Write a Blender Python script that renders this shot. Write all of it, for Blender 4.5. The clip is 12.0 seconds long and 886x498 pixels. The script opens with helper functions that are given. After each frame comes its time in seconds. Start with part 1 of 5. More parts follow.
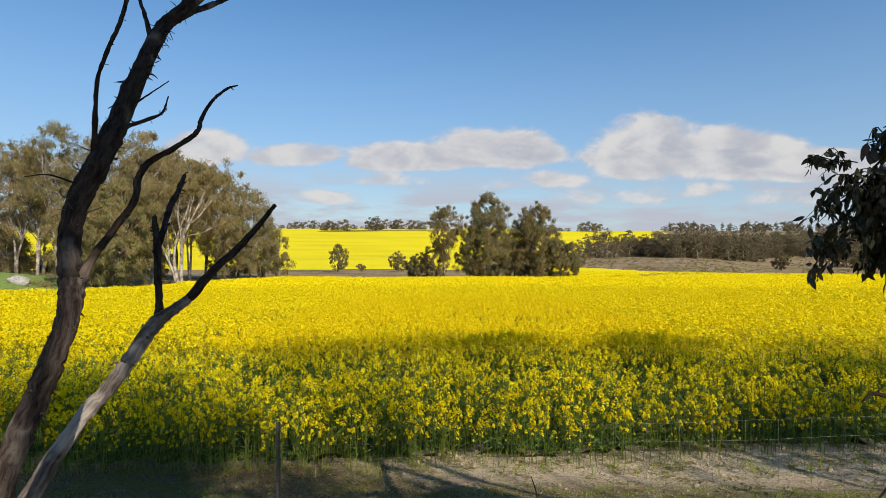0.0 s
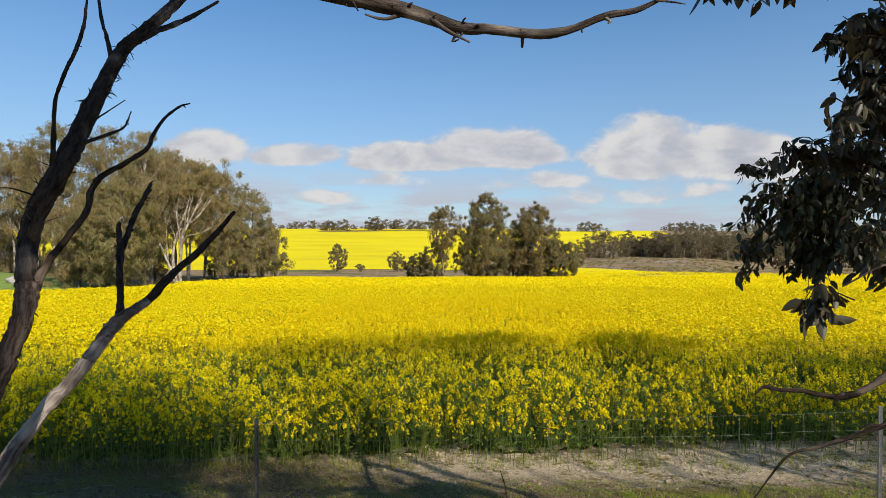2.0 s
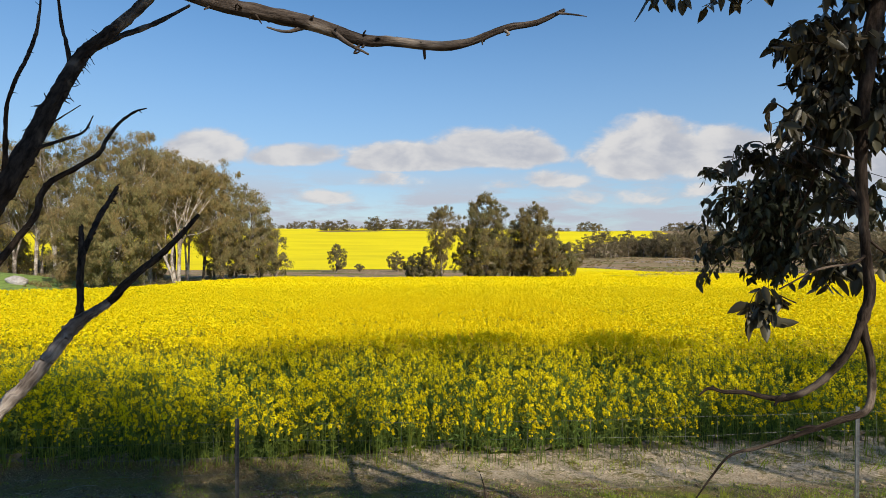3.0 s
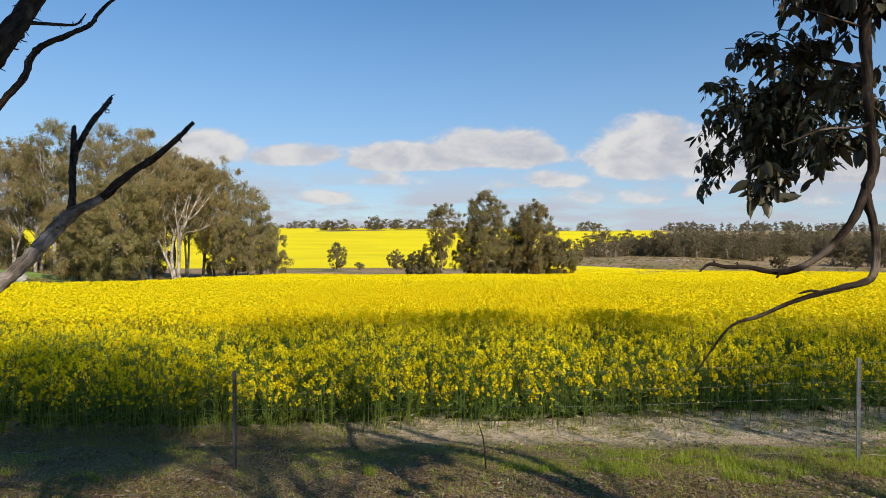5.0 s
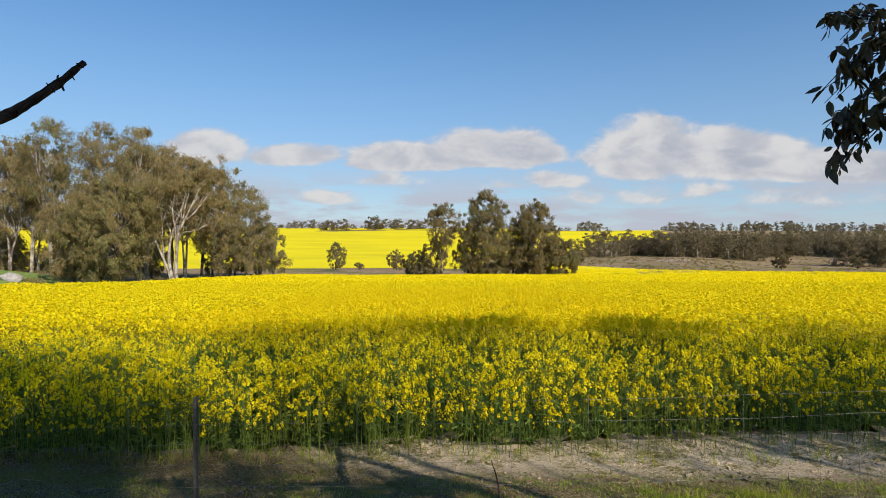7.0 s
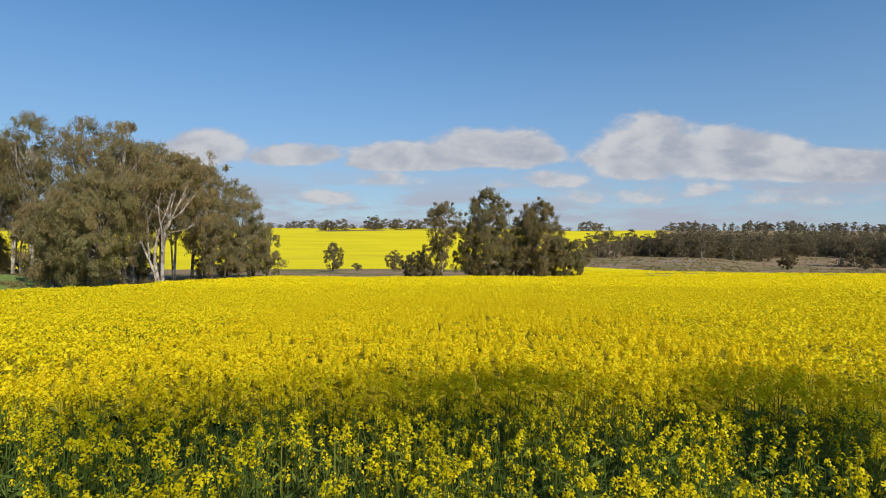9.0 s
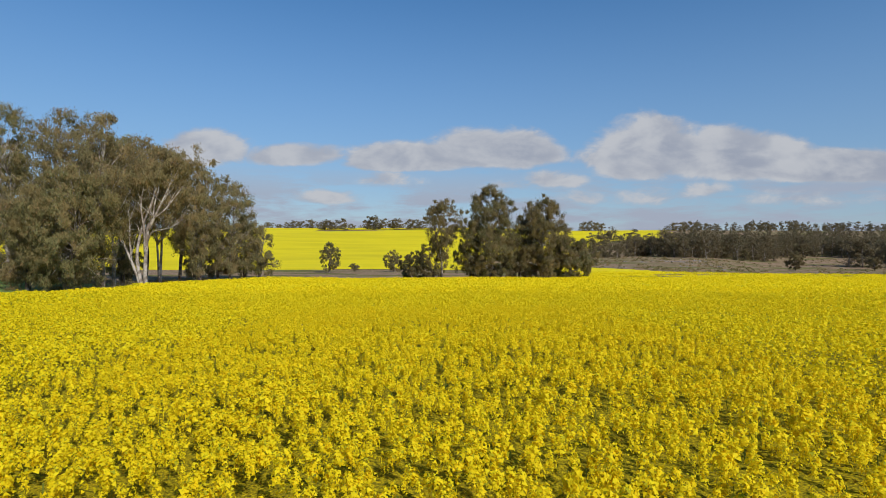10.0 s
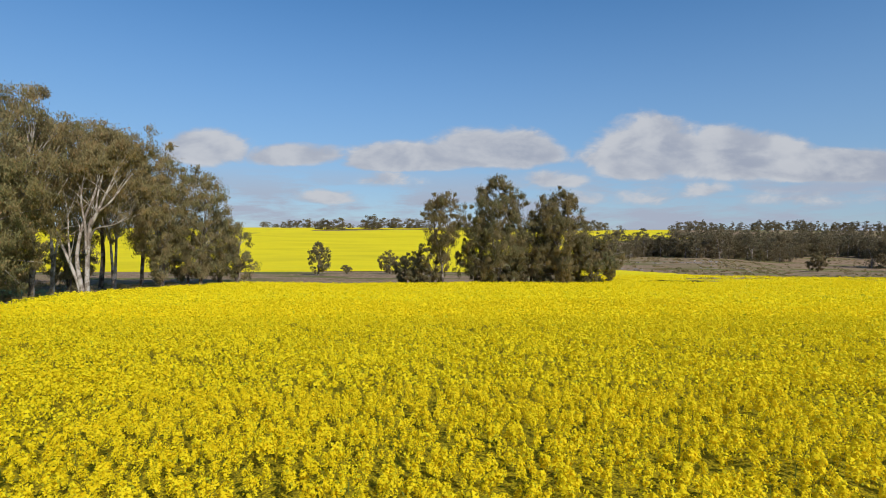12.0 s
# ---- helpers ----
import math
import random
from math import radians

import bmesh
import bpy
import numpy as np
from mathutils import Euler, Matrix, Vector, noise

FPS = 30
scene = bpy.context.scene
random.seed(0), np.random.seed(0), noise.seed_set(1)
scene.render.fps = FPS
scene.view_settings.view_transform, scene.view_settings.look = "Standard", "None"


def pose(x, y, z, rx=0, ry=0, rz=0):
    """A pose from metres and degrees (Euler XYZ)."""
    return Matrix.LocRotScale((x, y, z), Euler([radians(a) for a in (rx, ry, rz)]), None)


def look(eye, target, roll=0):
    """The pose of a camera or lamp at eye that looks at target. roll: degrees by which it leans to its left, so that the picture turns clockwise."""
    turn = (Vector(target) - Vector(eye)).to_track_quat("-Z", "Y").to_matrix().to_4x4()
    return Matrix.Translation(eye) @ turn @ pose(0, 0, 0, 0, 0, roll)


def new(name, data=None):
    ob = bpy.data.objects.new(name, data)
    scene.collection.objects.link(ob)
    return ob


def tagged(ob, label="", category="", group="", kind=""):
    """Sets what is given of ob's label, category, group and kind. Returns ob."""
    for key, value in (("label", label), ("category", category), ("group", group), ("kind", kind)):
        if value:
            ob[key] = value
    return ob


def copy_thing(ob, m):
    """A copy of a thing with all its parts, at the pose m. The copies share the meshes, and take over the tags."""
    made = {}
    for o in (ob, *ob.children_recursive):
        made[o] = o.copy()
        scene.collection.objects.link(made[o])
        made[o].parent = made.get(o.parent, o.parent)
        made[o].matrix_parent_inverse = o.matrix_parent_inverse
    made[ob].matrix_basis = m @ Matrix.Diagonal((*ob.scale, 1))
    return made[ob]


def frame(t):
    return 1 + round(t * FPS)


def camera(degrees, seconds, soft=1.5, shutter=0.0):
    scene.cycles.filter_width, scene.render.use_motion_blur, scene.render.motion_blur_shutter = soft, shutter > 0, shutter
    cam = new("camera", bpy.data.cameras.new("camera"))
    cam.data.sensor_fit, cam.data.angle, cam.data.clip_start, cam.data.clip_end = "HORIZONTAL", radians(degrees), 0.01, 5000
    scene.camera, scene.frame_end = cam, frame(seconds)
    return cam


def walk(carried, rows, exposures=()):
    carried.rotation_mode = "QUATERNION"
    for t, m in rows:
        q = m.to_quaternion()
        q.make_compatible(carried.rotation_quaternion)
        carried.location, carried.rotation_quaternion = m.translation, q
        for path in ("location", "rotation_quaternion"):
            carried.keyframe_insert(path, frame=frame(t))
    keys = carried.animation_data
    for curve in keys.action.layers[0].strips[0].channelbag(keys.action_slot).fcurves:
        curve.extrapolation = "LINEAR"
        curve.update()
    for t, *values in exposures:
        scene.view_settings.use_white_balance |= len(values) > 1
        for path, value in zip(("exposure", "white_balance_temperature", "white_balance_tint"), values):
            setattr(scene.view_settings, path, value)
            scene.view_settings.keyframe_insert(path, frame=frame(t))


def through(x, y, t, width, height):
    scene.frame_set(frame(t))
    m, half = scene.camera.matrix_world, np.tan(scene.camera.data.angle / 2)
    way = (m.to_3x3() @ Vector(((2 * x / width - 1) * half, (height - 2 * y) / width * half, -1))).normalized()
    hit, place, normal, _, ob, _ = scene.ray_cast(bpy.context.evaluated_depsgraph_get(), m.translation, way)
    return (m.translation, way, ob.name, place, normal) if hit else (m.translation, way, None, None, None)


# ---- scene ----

# ------------------------------------------------------------------ camera
cam = camera(75.7, 12.0, soft=0.7)
YAW, PITCH = 0.5, -0.6
ROWS = [
    (0.0, 0.126, 0.744, 3.032), (0.5, 0.136, 0.690, 3.020), (1.0, 0.175, 0.635, 3.041), (1.5, 0.260, 0.593, 3.048),
    (2.0, 0.398, 0.557, 3.056), (2.5, 0.464, 0.537, 3.062), (3.0, 0.600, 0.529, 3.070), (3.15, 0.620, 0.534, 3.020),
    (3.3, 0.645, 0.540, 2.890), (3.5, 0.661, 0.552, 2.697), (3.7, 0.663, 0.558, 2.576), (4.1, 0.655, 0.560, 2.545),
    (5.3, 0.599, 0.561, 2.598), (5.6, 0.590, 0.584, 2.600), (6.0, 0.581, 0.710, 2.602), (6.3, 0.568, 0.875, 2.598),
    (6.5, 0.566, 1.012, 2.580), (6.7, 0.565, 1.200, 2.572), (7.5, 0.545, 2.230, 2.620), (8.3, 0.520, 3.722, 2.675),
    (8.5, 0.515, 4.231, 2.670), (9.0, 0.500, 5.911, 2.655), (9.5, 0.475, 8.127, 2.630), (10.0, 0.440, 10.814, 2.565),
    (10.5, 0.400, 13.712, 2.490), (11.0, 0.350, 16.996, 2.450), (11.5, 0.300, 20.349, 2.460), (12.0, 0.230, 23.959, 2.490),
]
EXPOSURES = [(0.0, 0.14, 6740, 10), (5.5, 0.20, 6740, 10), (6.5, 0.17, 6700, 10), (8.5, -0.02, 6460, 10), (9.5, -0.16, 6300, 10),
             (10.5, -0.30, 6170, 10), (11.0, -0.27, 6170, 10), (12.0, -0.15, 6180, 10)]
walk(cam, [(t, pose(x, y, z, 90 + PITCH, 0, YAW)) for t, x, y, z in ROWS], EXPOSURES)

# ------------------------------------------------------------------ light
SUN_ELEV, SUN_AZ = 37.0, 148.0  # azimuth clockwise from +y: behind the camera, to its right
world = bpy.data.worlds.new("sky")
scene.world = world
world.use_nodes = True


class Nodes:
    """Short hand for building a node tree."""

    def __init__(self, tree):
        self.tree = tree
        tree.nodes.clear()

    def add(self, kind, props=(), **inputs):
        node = self.tree.nodes.new(kind)
        props = dict(props)
        if "operation" in props:
            node.operation = props["operation"]
        if "use_clamp" in props:
            node.use_clamp = props["use_clamp"]
        if "data_type" in props:
            node.data_type = props["data_type"]
        if "interpolation_type" in props:
            node.interpolation_type = props["interpolation_type"]
        for key, value in inputs.items():
            self.put(node, key.replace("_", " ") if not key.startswith("i") or not key[1:].isdigit() else int(key[1:]), value)
        return node

    def put(self, node, key, value):
        if isinstance(value, bpy.types.NodeSocket):
            self.tree.links.new(value, node.inputs[key])
        else:
            node.inputs[key].default_value = value

    def math(self, op, a, b=0.0, clamp=False):
        return self.add("ShaderNodeMath", {"operation": op, "use_clamp": clamp}, i0=a, i1=b).outputs[0]

    def mix(self, fac, a, b):
        node = self.add("ShaderNodeMix", {"data_type": "RGBA"})
        for key, value in ((0, fac), (6, a), (7, b)):
            self.put(node, key, value)
        return node.outputs[2]

    def noise(self, vector, scale, detail=3.0, rough=0.55, distort=0.0):
        return self.add("ShaderNodeTexNoise", Vector=vector, Scale=scale, Detail=detail, Roughness=rough, Distortion=distort).outputs[0]

    def ramp(self, fac, stops):
        node = self.add("ShaderNodeValToRGB", Fac=fac)
        ends = node.color_ramp.elements
        while len(ends) < len(stops):
            ends.new(0.5)
        for end, (place, value) in zip(ends, stops):
            end.position = place
            end.color = value if len(value) == 4 else (*value, 1)
        return node.outputs[0]

    def smooth(self, value, low, high):
        node = self.add("ShaderNodeMapRange", {"interpolation_type": "SMOOTHSTEP"})
        for key, v in ((0, value), (1, low), (2, high), (3, 0.0), (4, 1.0)):
            self.put(node, key, v)
        return node.outputs[0]


def make_sky():
    n = Nodes(world.node_tree)
    way = n.add("ShaderNodeTexCoord").outputs["Generated"]
    axes = n.add("ShaderNodeSeparateXYZ", Vector=way).outputs
    air = n.add("ShaderNodeTexSky")
    air.sky_type, air.sun_disc, air.sun_elevation, air.sun_rotation = "NISHITA", False, radians(SUN_ELEV), radians(SUN_AZ)
    air.altitude, air.air_density, air.dust_density, air.ozone_density = 300.0, 1.0, 0.15, 2.2
    sky = n.add("ShaderNodeHueSaturation", Saturation=1.26, Color=air.outputs[0]).outputs[0]
    # Cumulus in a band over the horizon: coordinates on a plane ahead, bank by bank, and a looser band all round.
    ahead = n.math("MAXIMUM", axes[1], 0.05)
    u, v = n.math("DIVIDE", axes[0], ahead), n.math("DIVIDE", axes[2], ahead)
    flat = n.add("ShaderNodeCombineXYZ", X=u, Y=n.math("MULTIPLY", v, 1.9), Z=0.0).outputs[0]
    wisps = n.noise(flat, 10.0, 8.0, 0.62, 0.25)
    lumps = n.noise(flat, 4.0, 3.0, 0.5)
    total = None
    for cu, cv, ru, rv, weight in BANKS:
        du = n.math("DIVIDE", n.math("SUBTRACT", u, cu), ru)
        # flat bases, rounded tops
        dv = n.math("SUBTRACT", v, cv)
        dv = n.math("MAXIMUM", n.math("DIVIDE", dv, rv), n.math("DIVIDE", dv, -0.55 * rv))
        far = n.math("ADD", n.math("MULTIPLY", du, du), n.math("MULTIPLY", dv, dv))
        body = n.math("MULTIPLY", n.math("SUBTRACT", 1.0, far), weight)
        total = body if total is None else n.math("MAXIMUM", total, body)
    shape = n.math("ADD", n.math("MAXIMUM", total, -1.2), n.math("MULTIPLY", n.math("SUBTRACT", wisps, 0.5), 2.7))
    shape = n.math("ADD", shape, n.math("MULTIPLY", n.math("SUBTRACT", lumps, 0.5), 1.2))
    banks = n.math("MULTIPLY", n.smooth(shape, -0.12, 0.72), n.smooth(axes[1], 0.1, 0.3))
    # thin streaks of cloud low over the horizon, all the way round
    low = n.add("ShaderNodeVectorMath", {"operation": "MULTIPLY"}, i0=way, i1=(1.0, 1.0, 5.5)).outputs[0]
    streak = n.smooth(n.noise(low, 6.5, 5.0, 0.6), 0.38, 0.60)
    band = n.math("MULTIPLY", n.smooth(axes[2], 0.15, 0.06), 0.95)
    veil = n.math("MULTIPLY", streak, band)
    cover = n.math("MAXIMUM", n.math("MULTIPLY", banks, 0.95), veil)
    # grey undersides: bases below the bank's middle and in its thick parts
    above = n.add("ShaderNodeVectorMath", {"operation": "ADD"}, i0=flat, i1=(0.012, 0.045, 0.0)).outputs[0]
    swell = n.math("SUBTRACT", wisps, n.noise(above, 9.0, 3.0, 0.5, 0.3))
    lit = n.math("ADD", n.math("MULTIPLY", n.smooth(swell, -0.19, 0.19), 0.9), n.math("MULTIPLY", n.smooth(shape, 1.6, 0.2), 0.35), True)
    tone = n.mix(lit, (3.0, 3.2, 3.75, 1), (4.8, 4.8, 4.9, 1))
    tone = n.mix(banks, (3.35, 3.62, 4.3, 1), tone)
    haze = n.math("MULTIPLY", n.smooth(axes[2], 0.50, -0.04), 0.72)
    colour = n.mix(cover, n.mix(haze, sky, (1.92, 2.88, 4.40, 1)), tone)
    back = n.add("ShaderNodeBackground", Color=colour, Strength=SKY)
    n.add("ShaderNodeOutputWorld", Surface=back.outputs[0])


SKY = 0.131
# bank by bank: sideways and upward tangent of its middle, half width, height over the base line, weight
BANKS = [
    (-0.42, 0.157, 0.095, 0.046, 1.2), (-0.275, 0.150, 0.105, 0.032, 1.35),
    (0.085, 0.156, 0.14, 0.052, 1.55), (-0.065, 0.144, 0.135, 0.040, 1.5),
    (0.345, 0.150, 0.135, 0.080, 1.7), (0.48, 0.140, 0.19, 0.066, 1.7), (0.70, 0.127, 0.26, 0.046, 1.5),
    (0.19, 0.108, 0.06, 0.024, 0.8), (-0.10, 0.108, 0.075, 0.020, 0.65),
    (-0.205, 0.077, 0.065, 0.016, 0.5), (0.34, 0.078, 0.15, 0.022, 0.5),
    (0.66, 0.075, 0.20, 0.022, 0.5), (0.455, 0.092, 0.055, 0.025, 0.75), (0.10, 0.098, 0.07, 0.014, 0.5),
]
make_sky()

sun_data = bpy.data.lights.new("sun", "SUN")
sun_data.energy, sun_data.angle, sun_data.color = 5.0, radians(0.6), (1.0, 0.945, 0.86)
sun = new("sun", sun_data)
_az, _el = radians(SUN_AZ), radians(SUN_ELEV)
sun.matrix_world = look((40 * math.sin(_az) * math.cos(_el), 40 * math.cos(_az) * math.cos(_el), 40 * math.sin(_el)), (0, 0, 0))


# ------------------------------------------------------------------ materials
def material(name, build):
    mat = bpy.data.materials.new(name)
    mat.use_nodes = True
    n = Nodes(mat.node_tree)
    out = build(n)
    n.add("ShaderNodeOutputMaterial", Surface=out)
    return mat


def place_of(n):
    return n.add("ShaderNodeNewGeometry").outputs["Position"]


def bumped(n, height, strength, distance):
    return n.add("ShaderNodeBump", Strength=strength, Distance=distance, Height=height).outputs[0]


def leafy(dark, light, brown, through=0.25, rough=0.55, brown_share=0.12, gloss=0.1):
    """Leaves: each one its own shade, some turned brown, light passing through."""

    def build(n):
        geo = n.add("ShaderNodeNewGeometry").outputs
        one = geo["Random Per Island"]
        tone = n.mix(one, (*dark, 1), (*light, 1))
        own = n.add("ShaderNodeObjectInfo").outputs["Random"]
        tone = n.mix(n.math("MULTIPLY", own, 0.26), tone, (*brown, 1))
        tone = n.mix(n.smooth(n.noise(geo["Position"], 0.45, 2.0), 0.42, 0.68), tone, n.mix(0.5, tone, (*brown, 1)))
        other = n.math("FRACT", n.math("MULTIPLY", one, 37.7))
        tone = n.mix(n.math("LESS_THAN", other, brown_share), tone, (*brown, 1))
        face = n.add("ShaderNodeBsdfPrincipled", Base_Color=tone, Roughness=rough, Specular_IOR_Level=gloss)
        glow = n.add("ShaderNodeBsdfTranslucent", Color=tone)
        return n.add("ShaderNodeMixShader", Fac=through, i1=face.outputs[0], i2=glow.outputs[0]).outputs[0]

    return build


def barky(dark, mid, pale, scale=1.0, pale_share=0.5, relief=0.02, along=False, grain=0.24):
    """Fibrous bark; along: the fibres follow the limb's own length, from its flow coordinates."""

    def build(n):
        if along:
            node = n.add("ShaderNodeAttribute")
            node.attribute_name = "flow"
            at = node.outputs["Vector"]
        else:
            at = n.add("ShaderNodeTexCoord").outputs["Object"]
        long = n.add("ShaderNodeVectorMath", {"operation": "MULTIPLY"}, i0=at, i1=(scale, scale, (grain if along else 0.22) * scale)).outputs[0]
        fibre = n.noise(long, 26.0, 6.0, 0.7, 0.15 if along else 0.6)
        patch = n.noise(at, 2.2 * scale, 3.0)
        tone = n.mix(n.smooth(fibre, 0.3, 0.7), (*dark, 1), (*mid, 1))
        tone = n.mix(n.smooth(patch, 0.62 - 0.3 * pale_share, 0.75 - 0.3 * pale_share), tone, n.mix(n.smooth(fibre, 0.25, 0.6), (*mid, 1), (*pale, 1)))
        return n.add("ShaderNodeBsdfPrincipled", Base_Color=tone, Roughness=0.95, Specular_IOR_Level=0.08, Normal=bumped(n, fibre, 0.9, relief)).outputs[0]

    return build


def petals(n):
    geo = n.add("ShaderNodeNewGeometry").outputs
    one = geo["Random Per Island"]
    tone = n.mix(one, (0.80, 0.640, 0.003, 1), (0.93, 0.795, 0.012, 1))
    other = n.math("FRACT", n.math("MULTIPLY", one, 53.3))
    tone = n.mix(n.math("LESS_THAN", other, 0.05), tone, (0.42, 0.44, 0.02, 1))
    face = n.add("ShaderNodeBsdfPrincipled", Base_Color=tone, Roughness=0.7, Specular_IOR_Level=0.15)
    glow = n.add("ShaderNodeBsdfTranslucent", Color=n.mix(0.45, tone, (0.95, 0.60, 0.004, 1)))
    return n.add("ShaderNodeMixShader", Fac=0.42, i1=face.outputs[0], i2=glow.outputs[0]).outputs[0]


def crop_sheet(n):
    """The crop's canopy seen from far: yellow heads over green, tram lines and thin places."""
    at = place_of(n)
    heads = n.noise(at, 9.0, 3.0, 0.6)
    thin = n.noise(at, 0.35, 4.0, 0.6)
    wide = n.add("ShaderNodeVectorMath", {"operation": "MULTIPLY"}, i0=at, i1=(0.03, 0.12, 0.03)).outputs[0]
    drift = n.noise(wide, 1.0, 3.0)
    tone = n.ramp(heads, [(0.25, (0.46, 0.38, 0.005)), (0.45, (0.78, 0.635, 0.004)), (0.7, (0.92, 0.775, 0.006))])
    tone = n.mix(n.math("MULTIPLY", n.smooth(thin, 0.62, 0.78), 0.5), tone, (0.36, 0.30, 0.01, 1))
    tone = n.mix(n.math("MULTIPLY", n.smooth(drift, 0.4, 0.7), 0.25), tone, (0.60, 0.45, 0.004, 1))
    return n.add("ShaderNodeBsdfPrincipled", Base_Color=tone, Roughness=0.85, Specular_IOR_Level=0.1, Normal=bumped(n, heads, 0.8, 0.12)).outputs[0]


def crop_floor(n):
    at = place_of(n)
    # olive of lower leaves and petals; the ramp's dark end paints the shaded gaps
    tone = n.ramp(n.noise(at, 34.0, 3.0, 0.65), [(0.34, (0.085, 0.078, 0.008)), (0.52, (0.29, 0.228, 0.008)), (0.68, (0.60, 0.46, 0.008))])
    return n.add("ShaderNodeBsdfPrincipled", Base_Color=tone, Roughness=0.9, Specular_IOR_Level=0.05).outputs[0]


def crop_leaf(n):
    at = place_of(n)
    tone = n.ramp(n.noise(at, 26.0, 4.0, 0.7), [(0.3, (0.030, 0.045, 0.010)), (0.5, (0.075, 0.11, 0.024)), (0.7, (0.16, 0.19, 0.05))])
    return n.add("ShaderNodeBsdfPrincipled", Base_Color=tone, Roughness=0.8, Specular_IOR_Level=0.05, Normal=bumped(n, n.noise(at, 18.0, 3.0), 1.0, 0.12)).outputs[0]


def far_crop(n):
    at = place_of(n)
    wide = n.add("ShaderNodeVectorMath", {"operation": "MULTIPLY"}, i0=at, i1=(0.012, 0.035, 0.03)).outputs[0]
    drift = n.noise(wide, 1.0, 5.0, 0.6)
    fine = n.noise(at, 0.5, 4.0, 0.7)
    tone = n.ramp(drift, [(0.3, (0.62, 0.50, 0.004)), (0.55, (0.76, 0.62, 0.005)), (0.75, (0.66, 0.55, 0.01))])
    tone = n.mix(n.math("MULTIPLY", n.smooth(fine, 0.35, 0.7), 0.10), tone, (0.5, 0.40, 0.01, 1))
    return n.add("ShaderNodeBsdfPrincipled", Base_Color=tone, Roughness=0.9, Specular_IOR_Level=0.1, Normal=bumped(n, fine, 0.15, 0.2)).outputs[0]


def verge_soil(n):
    """Pale sandy soil with dry grass, moss and green patches."""
    at = place_of(n)
    big, mid, fine = n.noise(at, 0.55, 4.0, 0.6), n.noise(at, 2.6, 5.0, 0.65, 0.5), n.noise(at, 38.0, 4.0, 0.7)
    soil = n.ramp(fine, [(0.3, (0.24, 0.165, 0.092)), (0.5, (0.53, 0.415, 0.28)), (0.70, (0.76, 0.64, 0.49))])
    straw = n.ramp(fine, [(0.3, (0.08, 0.065, 0.018)), (0.6, (0.22, 0.175, 0.055)), (0.8, (0.34, 0.27, 0.10))])
    tone = n.mix(n.math("MULTIPLY", n.smooth(mid, 0.47, 0.60), n.smooth(n.noise(at, 11.0, 4.0, 0.7), 0.36, 0.58)), soil, straw)
    y = n.add("ShaderNodeSeparateXYZ", Vector=at).outputs[1]
    side = n.math("MULTIPLY", n.smooth(n.add("ShaderNodeSeparateXYZ", Vector=at).outputs[0], 1.2, -2.6), -1.3)
    y = n.math("ADD", y, side)
    near = n.smooth(n.math("ADD", y, n.math("MULTIPLY", n.math("SUBTRACT", mid, 0.5), 2.4)), 8.2, 6.8)
    litter = n.ramp(n.noise(at, 60.0, 3.0, 0.7), [(0.36, (0.060, 0.040, 0.016)), (0.52, (0.18, 0.122, 0.052)), (0.68, (0.52, 0.40, 0.24))])
    green = n.ramp(fine, [(0.3, (0.10, 0.078, 0.018)), (0.7, (0.26, 0.215, 0.052))])
    patchy = n.math("ADD", n.math("MULTIPLY", big, 0.55), n.math("MULTIPLY", n.noise(at, 5.0, 5.0, 0.7), 0.45))
    band = n.smooth(n.math("ABSOLUTE", n.math("SUBTRACT", y, 6.5)), 1.0, 0.35)
    mossy = n.math("MULTIPLY", n.smooth(patchy, 0.46, 0.57), n.math("ADD", n.math("MULTIPLY", band, 0.75), 0.25))
    tone = n.mix(near, tone, n.mix(mossy, litter, green))
    return n.add("ShaderNodeBsdfPrincipled", Base_Color=tone, Roughness=0.95, Specular_IOR_Level=0.08, Normal=bumped(n, n.math("ADD", fine, mid), 0.9, 0.03)).outputs[0]


def pasture(n):
    """Far ground: rough grey creek flats, dry grass and green paddock."""
    at = place_of(n)
    fine, big = n.noise(at, 0.9, 6.0, 0.7), n.noise(at, 0.02, 4.0, 0.6)
    wide = n.add("ShaderNodeVectorMath", {"operation": "MULTIPLY"}, i0=at, i1=(0.03, 0.11, 0.03)).outputs[0]
    strip = n.noise(wide, 1.0, 5.0, 0.65)
    grey = n.ramp(fine, [(0.3, (0.145, 0.092, 0.053)), (0.5, (0.285, 0.192, 0.115)), (0.66, (0.40, 0.285, 0.185)), (0.74, (0.64, 0.54, 0.48))])
    green = n.ramp(fine, [(0.3, (0.06, 0.072, 0.014)), (0.7, (0.20, 0.21, 0.05))])
    tone = n.mix(n.math("MULTIPLY", n.smooth(strip, 0.49, 0.58), 0.8), grey, green)
    tone = n.mix(n.smooth(big, 0.60, 0.70), tone, green)
    return n.add("ShaderNodeBsdfPrincipled", Base_Color=tone, Roughness=0.95, Specular_IOR_Level=0.05, Normal=bumped(n, fine, 0.6, 0.5)).outputs[0]


def plain(colour, rough=0.6, metal=0.0, vary=0.25, scale=8.0):
    def build(n):
        at = n.add("ShaderNodeTexCoord").outputs["Object"]
        spot = n.noise(at, scale, 5.0, 0.65)
        dark = tuple(c * (1 - vary) for c in colour)
        tone = n.mix(n.smooth(spot, 0.3, 0.7), (*dark, 1), (*colour, 1))
        return n.add("ShaderNodeBsdfPrincipled", Base_Color=tone, Roughness=rough, Metallic=metal).outputs[0]

    return build


